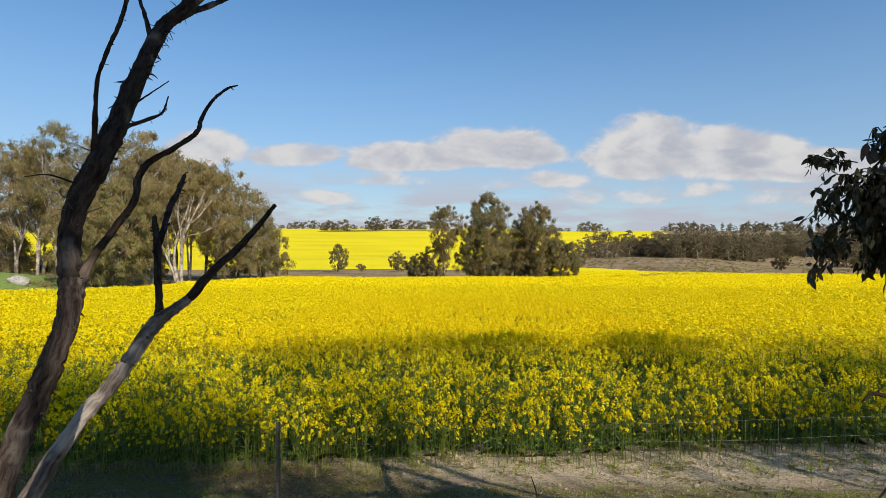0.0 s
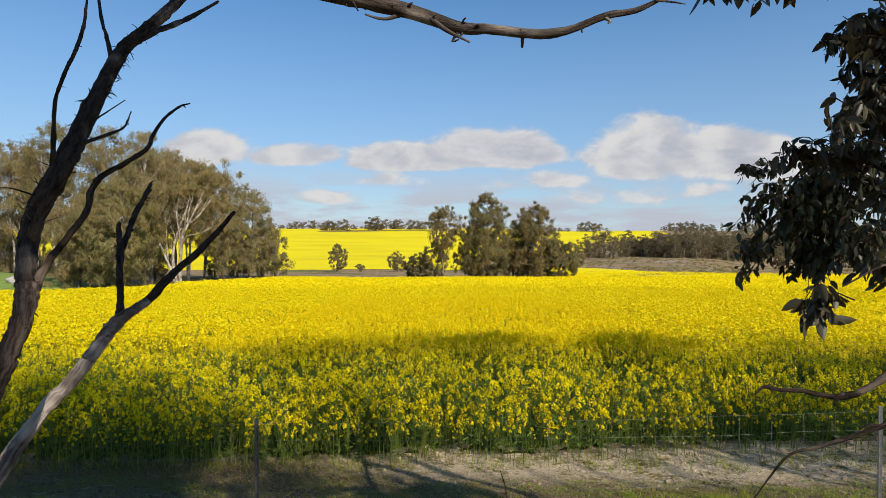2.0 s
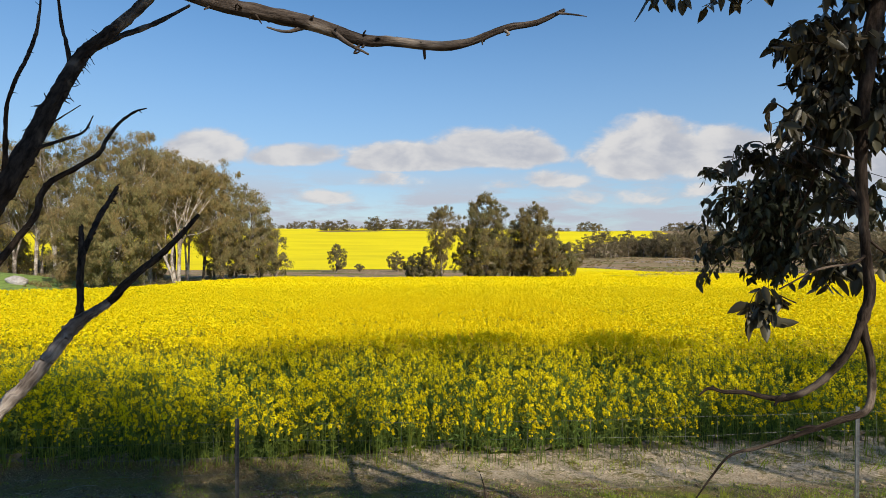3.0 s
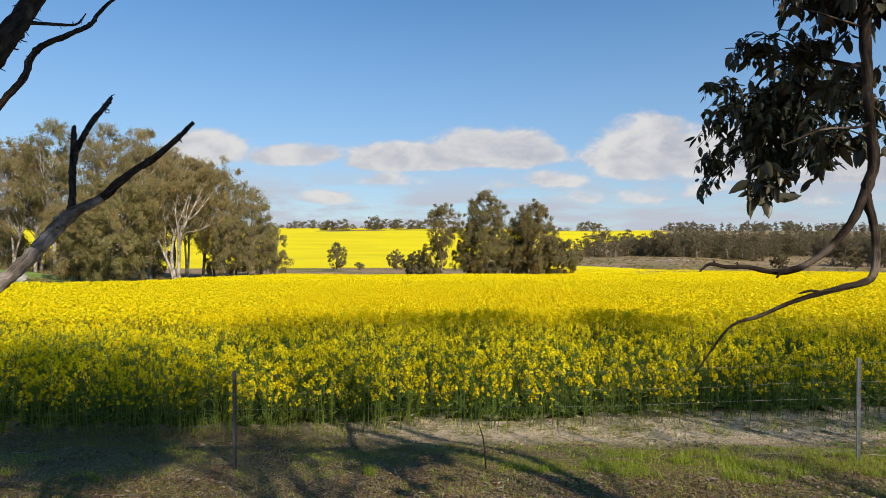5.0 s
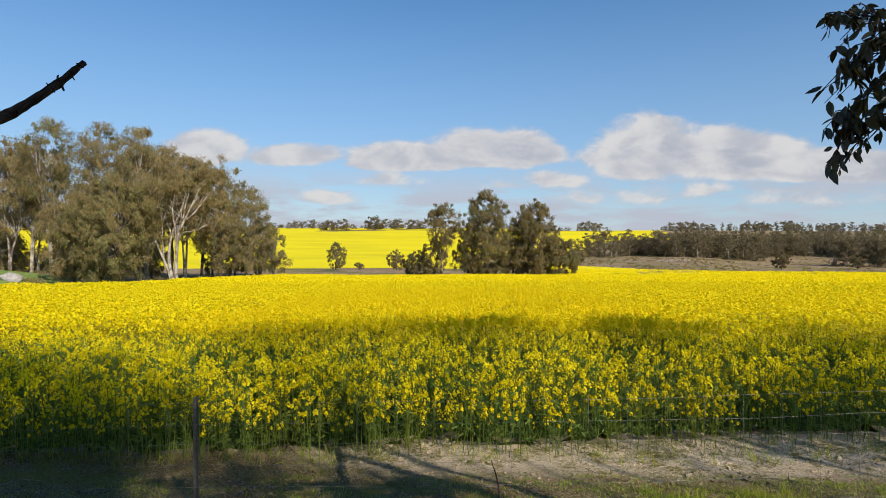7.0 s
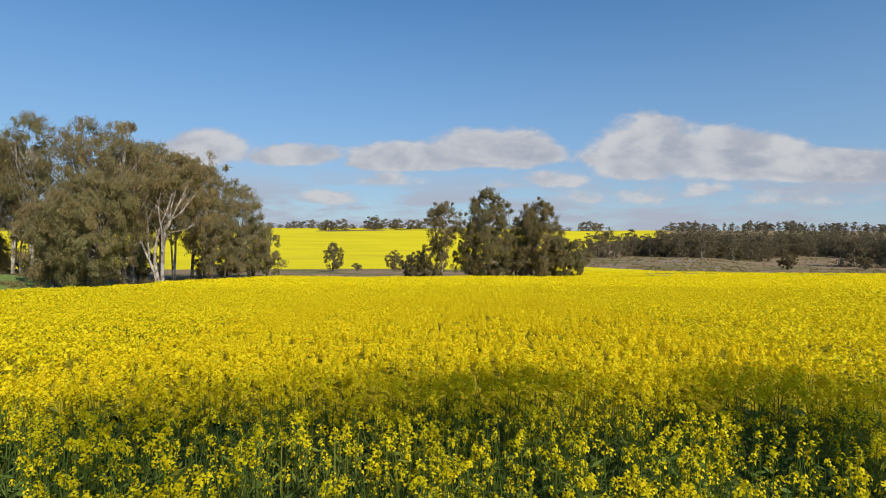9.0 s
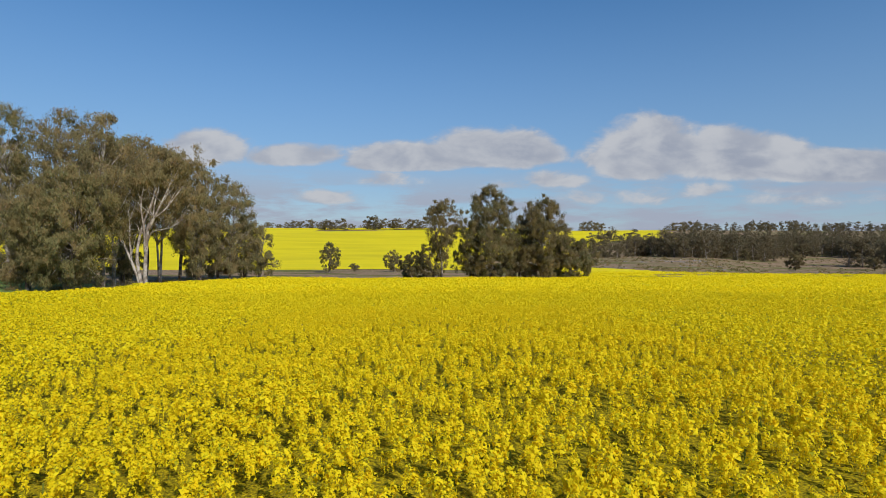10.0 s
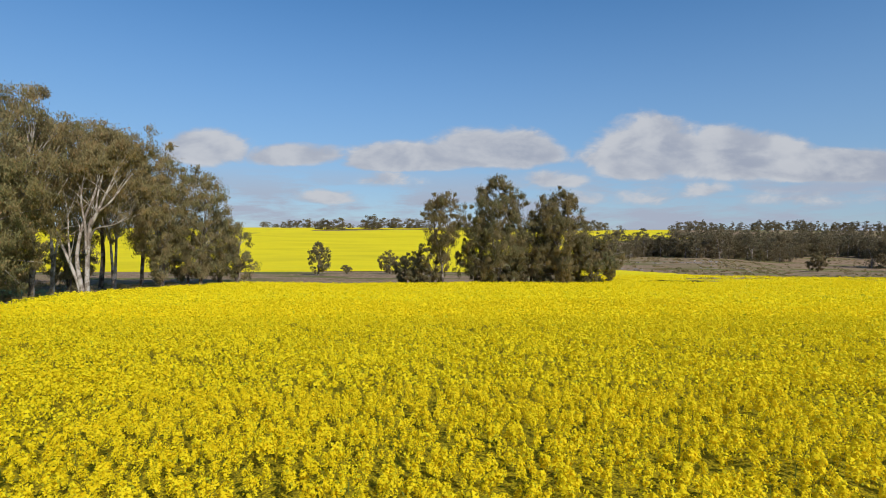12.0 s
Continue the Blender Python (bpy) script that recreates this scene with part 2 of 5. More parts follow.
PETAL = material("canola_petal", petals)
CROP_GREEN = material("canola_green", leafy((0.062, 0.125, 0.024), (0.185, 0.285, 0.060), (0.27, 0.27, 0.035), 0.4, 0.5, 0.08))
CROP_SHEET = material("canola_canopy", crop_sheet)
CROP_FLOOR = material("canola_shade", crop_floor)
CROP_LEAF = material("canola_low_leaf", crop_leaf)
CROP_SOIL = material("crop_soil", plain((0.26, 0.20, 0.125), 0.95, 0.0, 0.6, 9.0))
FAR_CROP = material("far_canola", far_crop)
VERGE = material("verge_soil", verge_soil)
BANK = material("bank_grass", plain((0.22, 0.31, 0.05), 0.9, 0.0, 0.5, 1.5))
PASTURE = material("pasture", pasture)
GUM_LEAF = material("gum_leaf", leafy((0.120, 0.119, 0.050), (0.37, 0.328, 0.148), (0.39, 0.255, 0.115), 0.42, 0.55, 0.09))
OLIVE_LEAF = material("olive_gum_leaf", leafy((0.110, 0.112, 0.044), (0.335, 0.303, 0.122), (0.36, 0.24, 0.10), 0.42))
# near leaves: base colours lowered to stand for the shade they hang in
NEAR_LEAF_SHADED = material("near_gum_leaf_shaded", leafy((0.022, 0.027, 0.012), (0.062, 0.068, 0.031), (0.085, 0.06, 0.03), 0.14, 0.42, 0.05, 0.35))
RUST_LEAF = material("rusty_gum_leaf", leafy((0.125, 0.116, 0.046), (0.36, 0.305, 0.13), (0.37, 0.235, 0.10), 0.42))
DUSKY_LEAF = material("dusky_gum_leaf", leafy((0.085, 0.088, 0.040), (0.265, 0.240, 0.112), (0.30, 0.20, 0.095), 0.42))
FAR_LEAF = material("far_gum_leaf", leafy((0.10, 0.095, 0.05), (0.235, 0.205, 0.108), (0.26, 0.18, 0.10), 0.4))
GUM_BARK = material("gum_bark", barky((0.07, 0.052, 0.038), (0.18, 0.14, 0.11), (0.36, 0.31, 0.26), 0.5, 0.5, 0.03))
PALE_BARK = material("pale_gum_bark", barky((0.13, 0.095, 0.07), (0.32, 0.265, 0.215), (0.48, 0.42, 0.36), 0.5, 0.6, 0.02))
# dead tree: dark bark for its shaded upper parts, paler bark for the sunlit trunks
DEAD_SHADE_BARK = material("weathered_shaded_bark", barky((0.016, 0.011, 0.008), (0.078, 0.055, 0.040), (0.20, 0.15, 0.11), 2.2, 0.25, 0.02, True))
BOUGH_WOOD = material("dark_bough_wood", barky((0.03, 0.022, 0.017), (0.13, 0.10, 0.078), (0.33, 0.27, 0.215), 2.4, 0.38, 0.012, True))
TRUNK_BARK = material("fissured_trunk_bark", barky((0.022, 0.015, 0.011), (0.155, 0.115, 0.090), (0.33, 0.265, 0.21), 2.6, 0.40, 0.035, True))
GREY_WOOD = material("grey_dead_wood", barky((0.050, 0.037, 0.028), (0.225, 0.176, 0.137), (0.48, 0.40, 0.325), 2.4, 0.5, 0.016, True, 0.14))
STEEL = material("galvanised_steel", plain((0.42, 0.42, 0.41), 0.45, 0.85, 0.35, 30.0))
# same steel for the left pickets, darkened to stand for the shade on them
SHADED_STEEL = material("shaded_steel", plain((0.11, 0.105, 0.10), 0.6, 0.6, 0.4, 30.0))
WIRE = material("fence_wire", plain((0.24, 0.23, 0.215), 0.55, 0.7, 0.3, 20.0))
GRASS = material("grass_blade", leafy((0.12, 0.22, 0.010), (0.35, 0.47, 0.03), (0.40, 0.36, 0.06), 0.45, 0.5, 0.12))
DRY_GRASS = material("dry_grass_blade", leafy((0.14, 0.12, 0.05), (0.34, 0.29, 0.15), (0.10, 0.13, 0.03), 0.25, 0.6, 0.25))
LITTER = material("dead_leaf", leafy((0.055, 0.036, 0.023), (0.36, 0.285, 0.205), (0.13, 0.072, 0.034), 0.1, 0.7, 0.4))
ROCK = material("granite_rock", plain((0.42, 0.38, 0.34), 0.9, 0.0, 0.45, 3.0))


# ------------------------------------------------------------------ builders
def mesh_of(name, verts, faces, mat=None, smooth=False):
    """A mesh from arrays: verts (n, 3); faces (m, 3) or (m, 4)."""
    verts, faces = np.asarray(verts, np.float32), np.asarray(faces, np.int32)
    mesh = bpy.data.meshes.new(name)
    k = faces.shape[1]
    mesh.vertices.add(len(verts))
    mesh.vertices.foreach_set("co", verts.ravel())
    mesh.loops.add(faces.size)
    mesh.loops.foreach_set("vertex_index", faces.ravel())
    mesh.polygons.add(len(faces))
    mesh.polygons.foreach_set("loop_start", np.arange(0, faces.size, k, dtype=np.int32))
    mesh.polygons.foreach_set("use_smooth", np.full(len(faces), smooth))
    mesh.update(calc_edges=True)
    if mat:
        mesh.materials.append(mat)
    return mesh


def child(name, mesh, parent, label=""):
    ob = new(name, mesh)
    ob.parent = parent
    return tagged(ob, label)


def empty(name, x, y, z):
    ob = new(name)
    ob.empty_display_size = 0.1
    ob.matrix_world = pose(x, y, z)
    return ob


def join(pieces):
    """Several (verts, faces) as one."""
    vs, fs, n = [], [], 0
    for v, f in pieces:
        vs.append(np.asarray(v, float))
        fs.append(np.asarray(f, int) + n)
        n += len(v)
    return np.concatenate(vs), np.concatenate(fs)


def turns(yaw, tilt, way):
    """Rotation matrices: a turn about z, then a tilt of that many radians towards the heading way."""
    n = len(yaw)
    c, s = np.cos(yaw), np.sin(yaw)
    a = np.zeros((n, 3, 3))
    a[:, 0, 0], a[:, 0, 1], a[:, 1, 0], a[:, 1, 1], a[:, 2, 2] = c, -s, s, c, 1
    kx, ky = -np.sin(way), np.cos(way)
    ct, st = np.cos(tilt), np.sin(tilt)
    b = np.zeros((n, 3, 3))
    b[:, 0, 0], b[:, 0, 1], b[:, 0, 2] = ct + kx * kx * (1 - ct), kx * ky * (1 - ct), ky * st
    b[:, 1, 0], b[:, 1, 1], b[:, 1, 2] = kx * ky * (1 - ct), ct + ky * ky * (1 - ct), -kx * st
    b[:, 2, 0], b[:, 2, 1], b[:, 2, 2] = -ky * st, kx * st, ct
    return b @ a


def scatter(shape, at, size, rng, tilt=0.2, stretch=None):
    """Copies of (verts, faces) at the places, turned at random and tilted, as one pair of arrays."""
    v, f = shape
    n = len(at)
    rot = turns(rng.uniform(0, 6.283, n), np.abs(rng.normal(0, tilt, n)), rng.uniform(0, 6.283, n))
    base = v[None] * np.asarray(size).reshape(-1, 1, 1)
    if stretch is not None:
        base[:, :, 2] *= np.asarray(stretch).reshape(-1, 1)
    out = np.einsum("nij,nkj->nki", rot, base) + at[:, None]
    faces = f[None] + (np.arange(n) * len(v))[:, None, None]
    return out.reshape(-1, 3), faces.reshape(-1, f.shape[1])


def quads(centre, along, across):
    """Flat four-cornered leaves, pointed at both ends: centre, half length and half width vectors."""
    v = np.stack([centre - along, centre + across - 0.15 * along, centre + along, centre - across - 0.15 * along], 1)
    return v.reshape(-1, 3), np.arange(4 * len(centre)).reshape(-1, 4)


def unit(v):
    return v / np.maximum(np.linalg.norm(v, axis=-1, keepdims=True), 1e-9)


def leaf_cloud(centres, radius, each, length, width, rng, droop=0.5, squash=0.75):
    """Leaves in clumps: each clump a soft ball, thinner at its rim, its leaves hanging more or less."""
    n = len(centres) * each
    off = unit(rng.normal(size=(n, 3))) * (rng.uniform(0, 1, (n, 1)) ** 0.45)
    off[:, 2] *= squash
    at = np.repeat(centres, each, 0) + off * np.repeat(np.broadcast_to(radius, len(centres)), each)[:, None]
    along = unit(rng.normal(size=(n, 3)) + np.array([0, 0, -2.2 * droop])) * (length * rng.uniform(0.6, 1.3, (n, 1)))
    across = unit(np.cross(along, rng.normal(size=(n, 3)))) * (width * rng.uniform(0.6, 1.3, (n, 1)))
    v = np.stack([at - along + across, at - along - across, at + along], 1)
    return v.reshape(-1, 3), np.arange(3 * n).reshape(-1, 3)


def leaf_tufts(centres, radius, each, length, width, rng, droop=0.8, tufts=8):
    """Eucalypt foliage: each clump a handful of hanging tufts on its outer half, the leaves trailing down from each."""
    m = max(1, each // tufts)
    n = len(centres) * tufts
    big = np.repeat(np.broadcast_to(radius, len(centres)), tufts)[:, None]
    heads = np.repeat(centres, tufts, 0) + unit(rng.normal(size=(n, 3)) + np.array([0, 0, 0.25])) * rng.uniform(0.35, 1.0, (n, 1)) * big * np.array([1.0, 1.0, 0.7])
    wide = np.repeat(big * rng.uniform(0.16, 0.34, (n, 1)), m, 0)
    fall = np.repeat(big * rng.uniform(0.35, 1.0, (n, 1)), m, 0)
    n *= m
    down = rng.uniform(0, 1, (n, 1)) ** 1.3
    at = np.repeat(heads, m, 0) + rng.normal(size=(n, 3)) * wide * (1 - 0.5 * down) * np.array([1, 1, 0.6]) - down * fall * np.array([0, 0, 1.0])
    along = unit(rng.normal(size=(n, 3)) + np.array([0, 0, -2.4 * droop])) * (length * rng.uniform(0.6, 1.3, (n, 1)))
    # the blades turn their faces out of the clump and out of the crown
    hub = np.repeat(centres, tufts * m, 0)
    face = unit(at - hub) + 0.8 * unit(hub * np.array([1, 1, 0]) + np.array([0, 0, 0.5])) + rng.normal(0, 0.40, (n, 3))
    across = unit(np.cross(along, face)) * (width * rng.uniform(0.6, 1.3, (n, 1)))
    v = np.stack([at - along + across, at - along - across, at + along], 1)
    return v.reshape(-1, 3), np.arange(3 * n).reshape(-1, 3)


def tube(points, radii, sides=6, rough=0.0, rng=None):
    """A tapered tube along the points, closed at both ends."""
    p = np.asarray(points, float)
    r = np.asarray(radii, float)
    way = unit(np.gradient(p, axis=0))
    ref = np.array([0.31, 0.87, 0.38])
    a = unit(np.cross(way, ref))
    b = np.cross(way, a)
    ang = np.arange(sides) * 2 * np.pi / sides
    ring = np.cos(ang)[None, :, None] * a[:, None] + np.sin(ang)[None, :, None] * b[:, None]
    rr = r[:, None] * np.ones((1, sides))
    if rough and rng is not None:
        rr = rr * (1 + rng.normal(0, rough, rr.shape))
    v = (p[:, None] + ring * rr[:, :, None]).reshape(-1, 3)
    f = []
    for i in range(len(p) - 1):
        for j in range(sides):
            k = (j + 1) % sides
            f.append((i * sides + j, i * sides + k, (i + 1) * sides + k, (i + 1) * sides + j))
    n = len(v)
    v = np.concatenate([v, p[:1] - way[:1] * r[0] * 0.3, p[-1:] + way[-1:] * r[-1] * 0.6])
    for j in range(sides):
        k = (j + 1) % sides
        f.append((n, k, j, n))
        f.append((n + 1, (len(p) - 1) * sides + j, (len(p) - 1) * sides + k, n + 1))
    f = [q if len(set(q)) == 4 else q for q in f]
    return v, np.array(f)


def flow_of(v, f):
    """Coordinates that run round and along a tube, from the faces that tube() lays ring by ring."""
    sides = int(f[0][3] - f[0][0])
    rings = (len(v) - 2) // sides
    ring = v[:-2].reshape(rings, sides, 3)
    mid = ring.mean(1)
    run = np.concatenate([[0.0], np.cumsum(np.linalg.norm(np.diff(mid, axis=0), axis=1))])
    wide = np.linalg.norm(ring - mid[:, None], axis=2).mean()
    turn = np.arange(sides) * 2 * np.pi / sides
    out = np.zeros((rings, sides, 3))
    out[:, :, 0], out[:, :, 1], out[:, :, 2] = np.cos(turn) * wide, np.sin(turn) * wide, run[:, None]
    return np.concatenate([out.reshape(-1, 3), [(0, 0, 0), (0, 0, run[-1])]]) + 0.37 * mid[0]


def clean_tube_mesh(name, pieces, mat):
    """Tubes as a smooth mesh; the fans that close their ends become triangles."""
    flow = np.concatenate([flow_of(np.asarray(q), r) for q, r in pieces])
    v, f = join(pieces)
    mesh = bpy.data.meshes.new(name)
    mesh.from_pydata(v.tolist(), [], [tuple(dict.fromkeys(q)) for q in f.tolist()])
    mesh.polygons.foreach_set("use_smooth", np.full(len(mesh.polygons), True))
    mesh.attributes.new("flow", "FLOAT_VECTOR", "POINT").data.foreach_set("vector", flow.astype(np.float32).ravel())
    mesh.materials.append(mat)
    return mesh


def bend(points, n):
    """A smooth curve of n points through the given ones."""
    p = np.asarray(points, float)
    t = np.linspace(0, len(p) - 1, n)
    i = np.clip(t.astype(int), 0, len(p) - 2)
    f = (t - i)[:, None]
    q = np.concatenate([2 * p[:1] - p[1:2], p, 2 * p[-1:] - p[-2:-1]])
    a, b, c, d = q[i], q[i + 1], q[i + 2], q[i + 3]
    return 0.5 * (2 * b + (c - a) * f + (2 * a - 5 * b + 4 * c - d) * f**2 + (3 * b - a - 3 * c + d) * f**3)


# ------------------------------------------------------------------ the lie of the land
def soft(x, a, b):
    t = np.clip((x - a) / (b - a), 0, 1)
    return t * t * (3 - 2 * t)


def rough(x, y, size, seed=0.0):
    """Cheap smooth noise from sines, about -1 to 1."""
    x, y = np.asarray(x) / size + seed * 1.7, np.asarray(y) / size - seed * 2.3
    return (np.sin(x * 1.9 + 1.3 * np.sin(y * 1.1)) + np.sin(y * 2.3 + 1.7 * np.sin(x * 0.9 + 2)) + np.sin((x + y) * 3.1 + np.sin(x * 2.1 - y))) / 3


LEFT_Y = [-50, 0, 3.5, 5.5, 6.3, 7.6, 8.6, 9.5, 12, 22, 35, 70, 108, 125, 175, 260, 400, 560, 660, 760, 1000, 5000]
LEFT_Z = [0.7, 0.55, 0.5, 0.42, 0.34, 0.08, 0.0, -0.02, -0.06, -0.5, -1.15, -3.1, -4.4, -4.6, -5.3, -2.5, 5.5, 14.8, 19.6, 21.0, 20.0, 10.0]
RIGHT_Y = [-50, 0, 3.5, 5.5, 6.3, 7.6, 8.6, 9.5, 12, 22, 35, 70, 108, 125, 180, 240, 300, 360, 450, 660, 800, 1200, 5000]
RIGHT_Z = [0.75, 0.6, 0.55, 0.5, 0.44, 0.12, 0.02, 0.0, -0.04, -0.45, -1.1, -3.1, -4.4, -4.7, -7.0, -8.4, -7.6, -5.0, 2.0, 16.5, 19.0, 18.0, 10.0]


def land(x, y):
    x, y = np.asarray(x, float), np.asarray(y, float)
    side = soft(x / np.maximum(y, 1.0), 0.06, 0.18) * soft(y, 60, 120) + soft(x, -3, 4) * (1 - soft(y, 60, 120))
    dip = soft(x / np.maximum(y, 1.0), 0.40, 0.56)
    z = (1 - side) * np.interp(y, LEFT_Y, LEFT_Z) + side * np.interp(y, RIGHT_Y, RIGHT_Z)
    z = z + side * (1 - dip) * np.interp(y, [110, 150, 180, 240, 300, 360, 400], [0, 1.2, 2.5, 3.9, 2.9, 0.4, 0])
    z = z + 0.03 * rough(x, y, 1.3) * soft(y, 12, 7) + 0.12 * rough(x, y, 14, 2) * soft(y, 14, 30) + 1.0 * rough(x, y, 130, 5) * soft(y, 180, 420)
    # the creek bank on the left, beyond the grove
    return z + 2.6 * np.exp(-(((x + 70) / 9) ** 2 + ((y - 88) / 11) ** 2))


def field_left(y):
    return np.interp(y, [9, 36, 50, 62, 76, 97, 108, 130], [-34, -29.5, -28, -30, -35.5, -34, -31, -20]) + 0.5 * rough(y, y * 0, 3.0)


def field_back(x):
    return np.interp(x, [-34, -30, 0, 20, 22, 26, 38, 48, 130], [100, 106.5, 108, 107.5, 116, 165, 152, 124, 124]) + 0.3 * rough(x, x * 0, 4.0)


def field_front(x):
    return 8.36 + 0.10 * np.clip(x, -4, 8) + 0.17 * rough(x, x * 0, 0.7) + 0.10 * rough(x, x * 0, 2.7, 3)


def in_field(x, y):
    return (y > field_front(x)) & (y < field_back(x)) & (x > field_left(y)) & (x < 125)


def crop_top(x, y):
    return 1.12 + 0.07 * rough(x, y, 0.8, 1) + 0.06 * rough(x, y, 3.1, 4)


def grid(xs, ys):
    gx, gy = np.meshgrid(xs, ys)
    nx, ny = len(xs), len(ys)
    i = np.arange((ny - 1) * (nx - 1))
    i = i // (nx - 1) * nx + i % (nx - 1)
    return gx.ravel(), gy.ravel(), np.stack([i, i + 1, i + nx + 1, i + nx], 1)


def build_ground():
    xs = np.unique(np.concatenate([-np.geomspace(14, 3500, 55), np.linspace(-14, 14, 95), np.geomspace(14, 3500, 55)]))
    ys = np.unique(np.concatenate([np.linspace(-60, -2, 12), np.linspace(-2, 12, 71), np.linspace(12, 130, 60), np.geomspace(130, 4500, 80)]))
    x, y, f = grid(xs, ys)
    mesh = mesh_of("ground", np.stack([x, y, land(x, y)], 1), f, VERGE, True)
    mesh.materials.append(CROP_SOIL)
    mesh.materials.append(PASTURE)
    cx, cy = x[f].mean(1), y[f].mean(1)
    kind = np.where(cy < 60, 0, 2)
    kind = np.where(in_field(cx, cy - 0.4), 1, kind)
    kind = np.where(((cx + 69) / 11) ** 2 + ((cy - 86) / 14) ** 2 < 1, 3, kind)
    # grass in the shade of the grove
    kind = np.where((cy > 60) & (cy < 106) & (cx < field_left(np.clip(cy, 9, 130))) & (cx > -75) & (rough(cx, cy, 9, 4) > -0.35), 3, kind)
    mesh.materials.append(BANK)
    mesh.polygons.foreach_set("material_index", kind.astype(np.int32))
    tagged(new("ground", mesh), "sandy verge, crop soil and rough grey creek flats", "ground", kind="structure")


def sheet(name, xs, ys, keep, lift, mat, label, category):
    x, y, f = grid(xs, ys)
    ok = keep(x, y)[f].all(1)
    f = f[ok]
    used = np.unique(f)
    index = np.full(len(x), -1)
    index[used] = np.arange(len(used))
    x, y = x[used], y[used]
    return tagged(new(name, mesh_of(name, np.stack([x, y, land(x, y) + lift(x, y)], 1), index[f], mat, True)), label, category, kind="stuff")


build_ground()


# ------------------------------------------------------------------ the canola crop
def head_shape(n, radius, tall, petal, seed, corners=4):
    """A flower head: loose petals over a small dome, thinning downwards."""
    rng = np.random.default_rng(seed)
    up = rng.uniform(-0.3, 1.0, n)
    ang = rng.uniform(0, 6.283, n)
    flat = np.sqrt(np.maximum(0.05, 1 - np.clip(up, 0, 1) ** 2)) * radius * rng.uniform(0.7, 1.05, n)
    at = np.stack([np.cos(ang) * flat, np.sin(ang) * flat, up * tall], 1)
    out = unit(np.stack([np.cos(ang) * 0.8, np.sin(ang) * 0.8, 0.2 + 0.9 * up], 1) + rng.normal(0, 0.3, (n, 3)))
    a = unit(np.cross(out, rng.normal(size=(n, 3)))) * petal * rng.uniform(0.7, 1.2, (n, 1))
    b = np.cross(out, a) * rng.uniform(0.7, 1.0, (n, 1))
    if corners == 3:
        v = np.stack([at - a - b, at + 1.2 * a - 0.6 * b, at + 1.4 * b], 1)
    else:
        v = np.stack([at - a - b, at + a - b, at + a + b, at - a + b], 1)
    return v.reshape(-1, 3), np.arange(corners * n).reshape(-1, corners)


def stem_shape(seed, leaves=5):
    """A plant's green: a leaning stem with side shoots and narrow leaves, one unit high."""
    rng = np.random.default_rng(seed)
    pieces = []
    top = np.array([rng.normal(0, 0.05), rng.normal(0, 0.05), 0.97])
    mid = top * 0.5 + rng.normal(0, 0.02, 3)
    shoots = [(np.zeros(3), mid, top, 0.006)]
    for _ in range(4):
        t = rng.uniform(0.3, 0.7)
        a = top * t
        out = rng.uniform(0, 6.283)
        end = np.array([np.cos(out), np.sin(out), 0]) * rng.uniform(0.06, 0.14) + np.array([a[0], a[1], rng.uniform(0.60, 0.97)])
        shoots.append((a, (a + end) / 2 + np.array([np.cos(out), np.sin(out), 0]) * 0.03, end, 0.004))
    for a, b, c, w in shoots:
        for p, q in ((a, b), (b, c)):
            side = unit(np.cross(q - p, rng.normal(size=3))) * w
            other = unit(np.cross(q - p, side)) * w
            for e in (side, other):
                pieces.append((np.array([p - e, p + e, q + e * 0.7, q - e * 0.7]), np.array([[0, 1, 2, 3]])))
    at = np.stack([rng.normal(0, 0.05, leaves), rng.normal(0, 0.05, leaves), rng.uniform(0.10, 0.8, leaves) ** 0.7], 1)
    ang = rng.uniform(0, 6.283, leaves)
    along = np.stack([np.cos(ang), np.sin(ang), rng.uniform(-0.5, 0.9, leaves)], 1) * rng.uniform(0.03, 0.07, (leaves, 1))
    across = unit(np.cross(along, rng.normal(size=(leaves, 3)))) * rng.uniform(0.008, 0.018, (leaves, 1))
    pieces.append(quads(at + along * 0.8, along, across))
    return join(pieces), np.array([s[2] for s in shoots])


def thin_strip(x, y):
    """Narrow gaps in the far part of the crop, where the drill missed."""
    a = np.abs(y - 113 - 0.06 * (x - 45)) < 1.2
    b = np.abs(y - 119 - 0.05 * (x - 60)) < 1.1
    # two small lodged patches nearer in
    c = (((x + 4.2) / 1.7) ** 2 + ((y - 51) / 0.7) ** 2 < 1) | (((x + 2.7) / 1.3) ** 2 + ((y - 42) / 0.28) ** 2 < 1)
    return c | (x > 28) & ((a & (rough(x, 0 * x, 9, 6) > -0.05)) | (b & (rough(x, 0 * x, 7, 2) > 0.15)))


def strewn(rng, x0, x1, y0, y1, per_m2):
    n = int((x1 - x0) * (y1 - y0) * per_m2)
    x, y = rng.uniform(x0, x1, n), rng.uniform(y0, y1, n)
    ok = in_field(x, y) & ~thin_strip(x, y)
    return x[ok], y[ok]


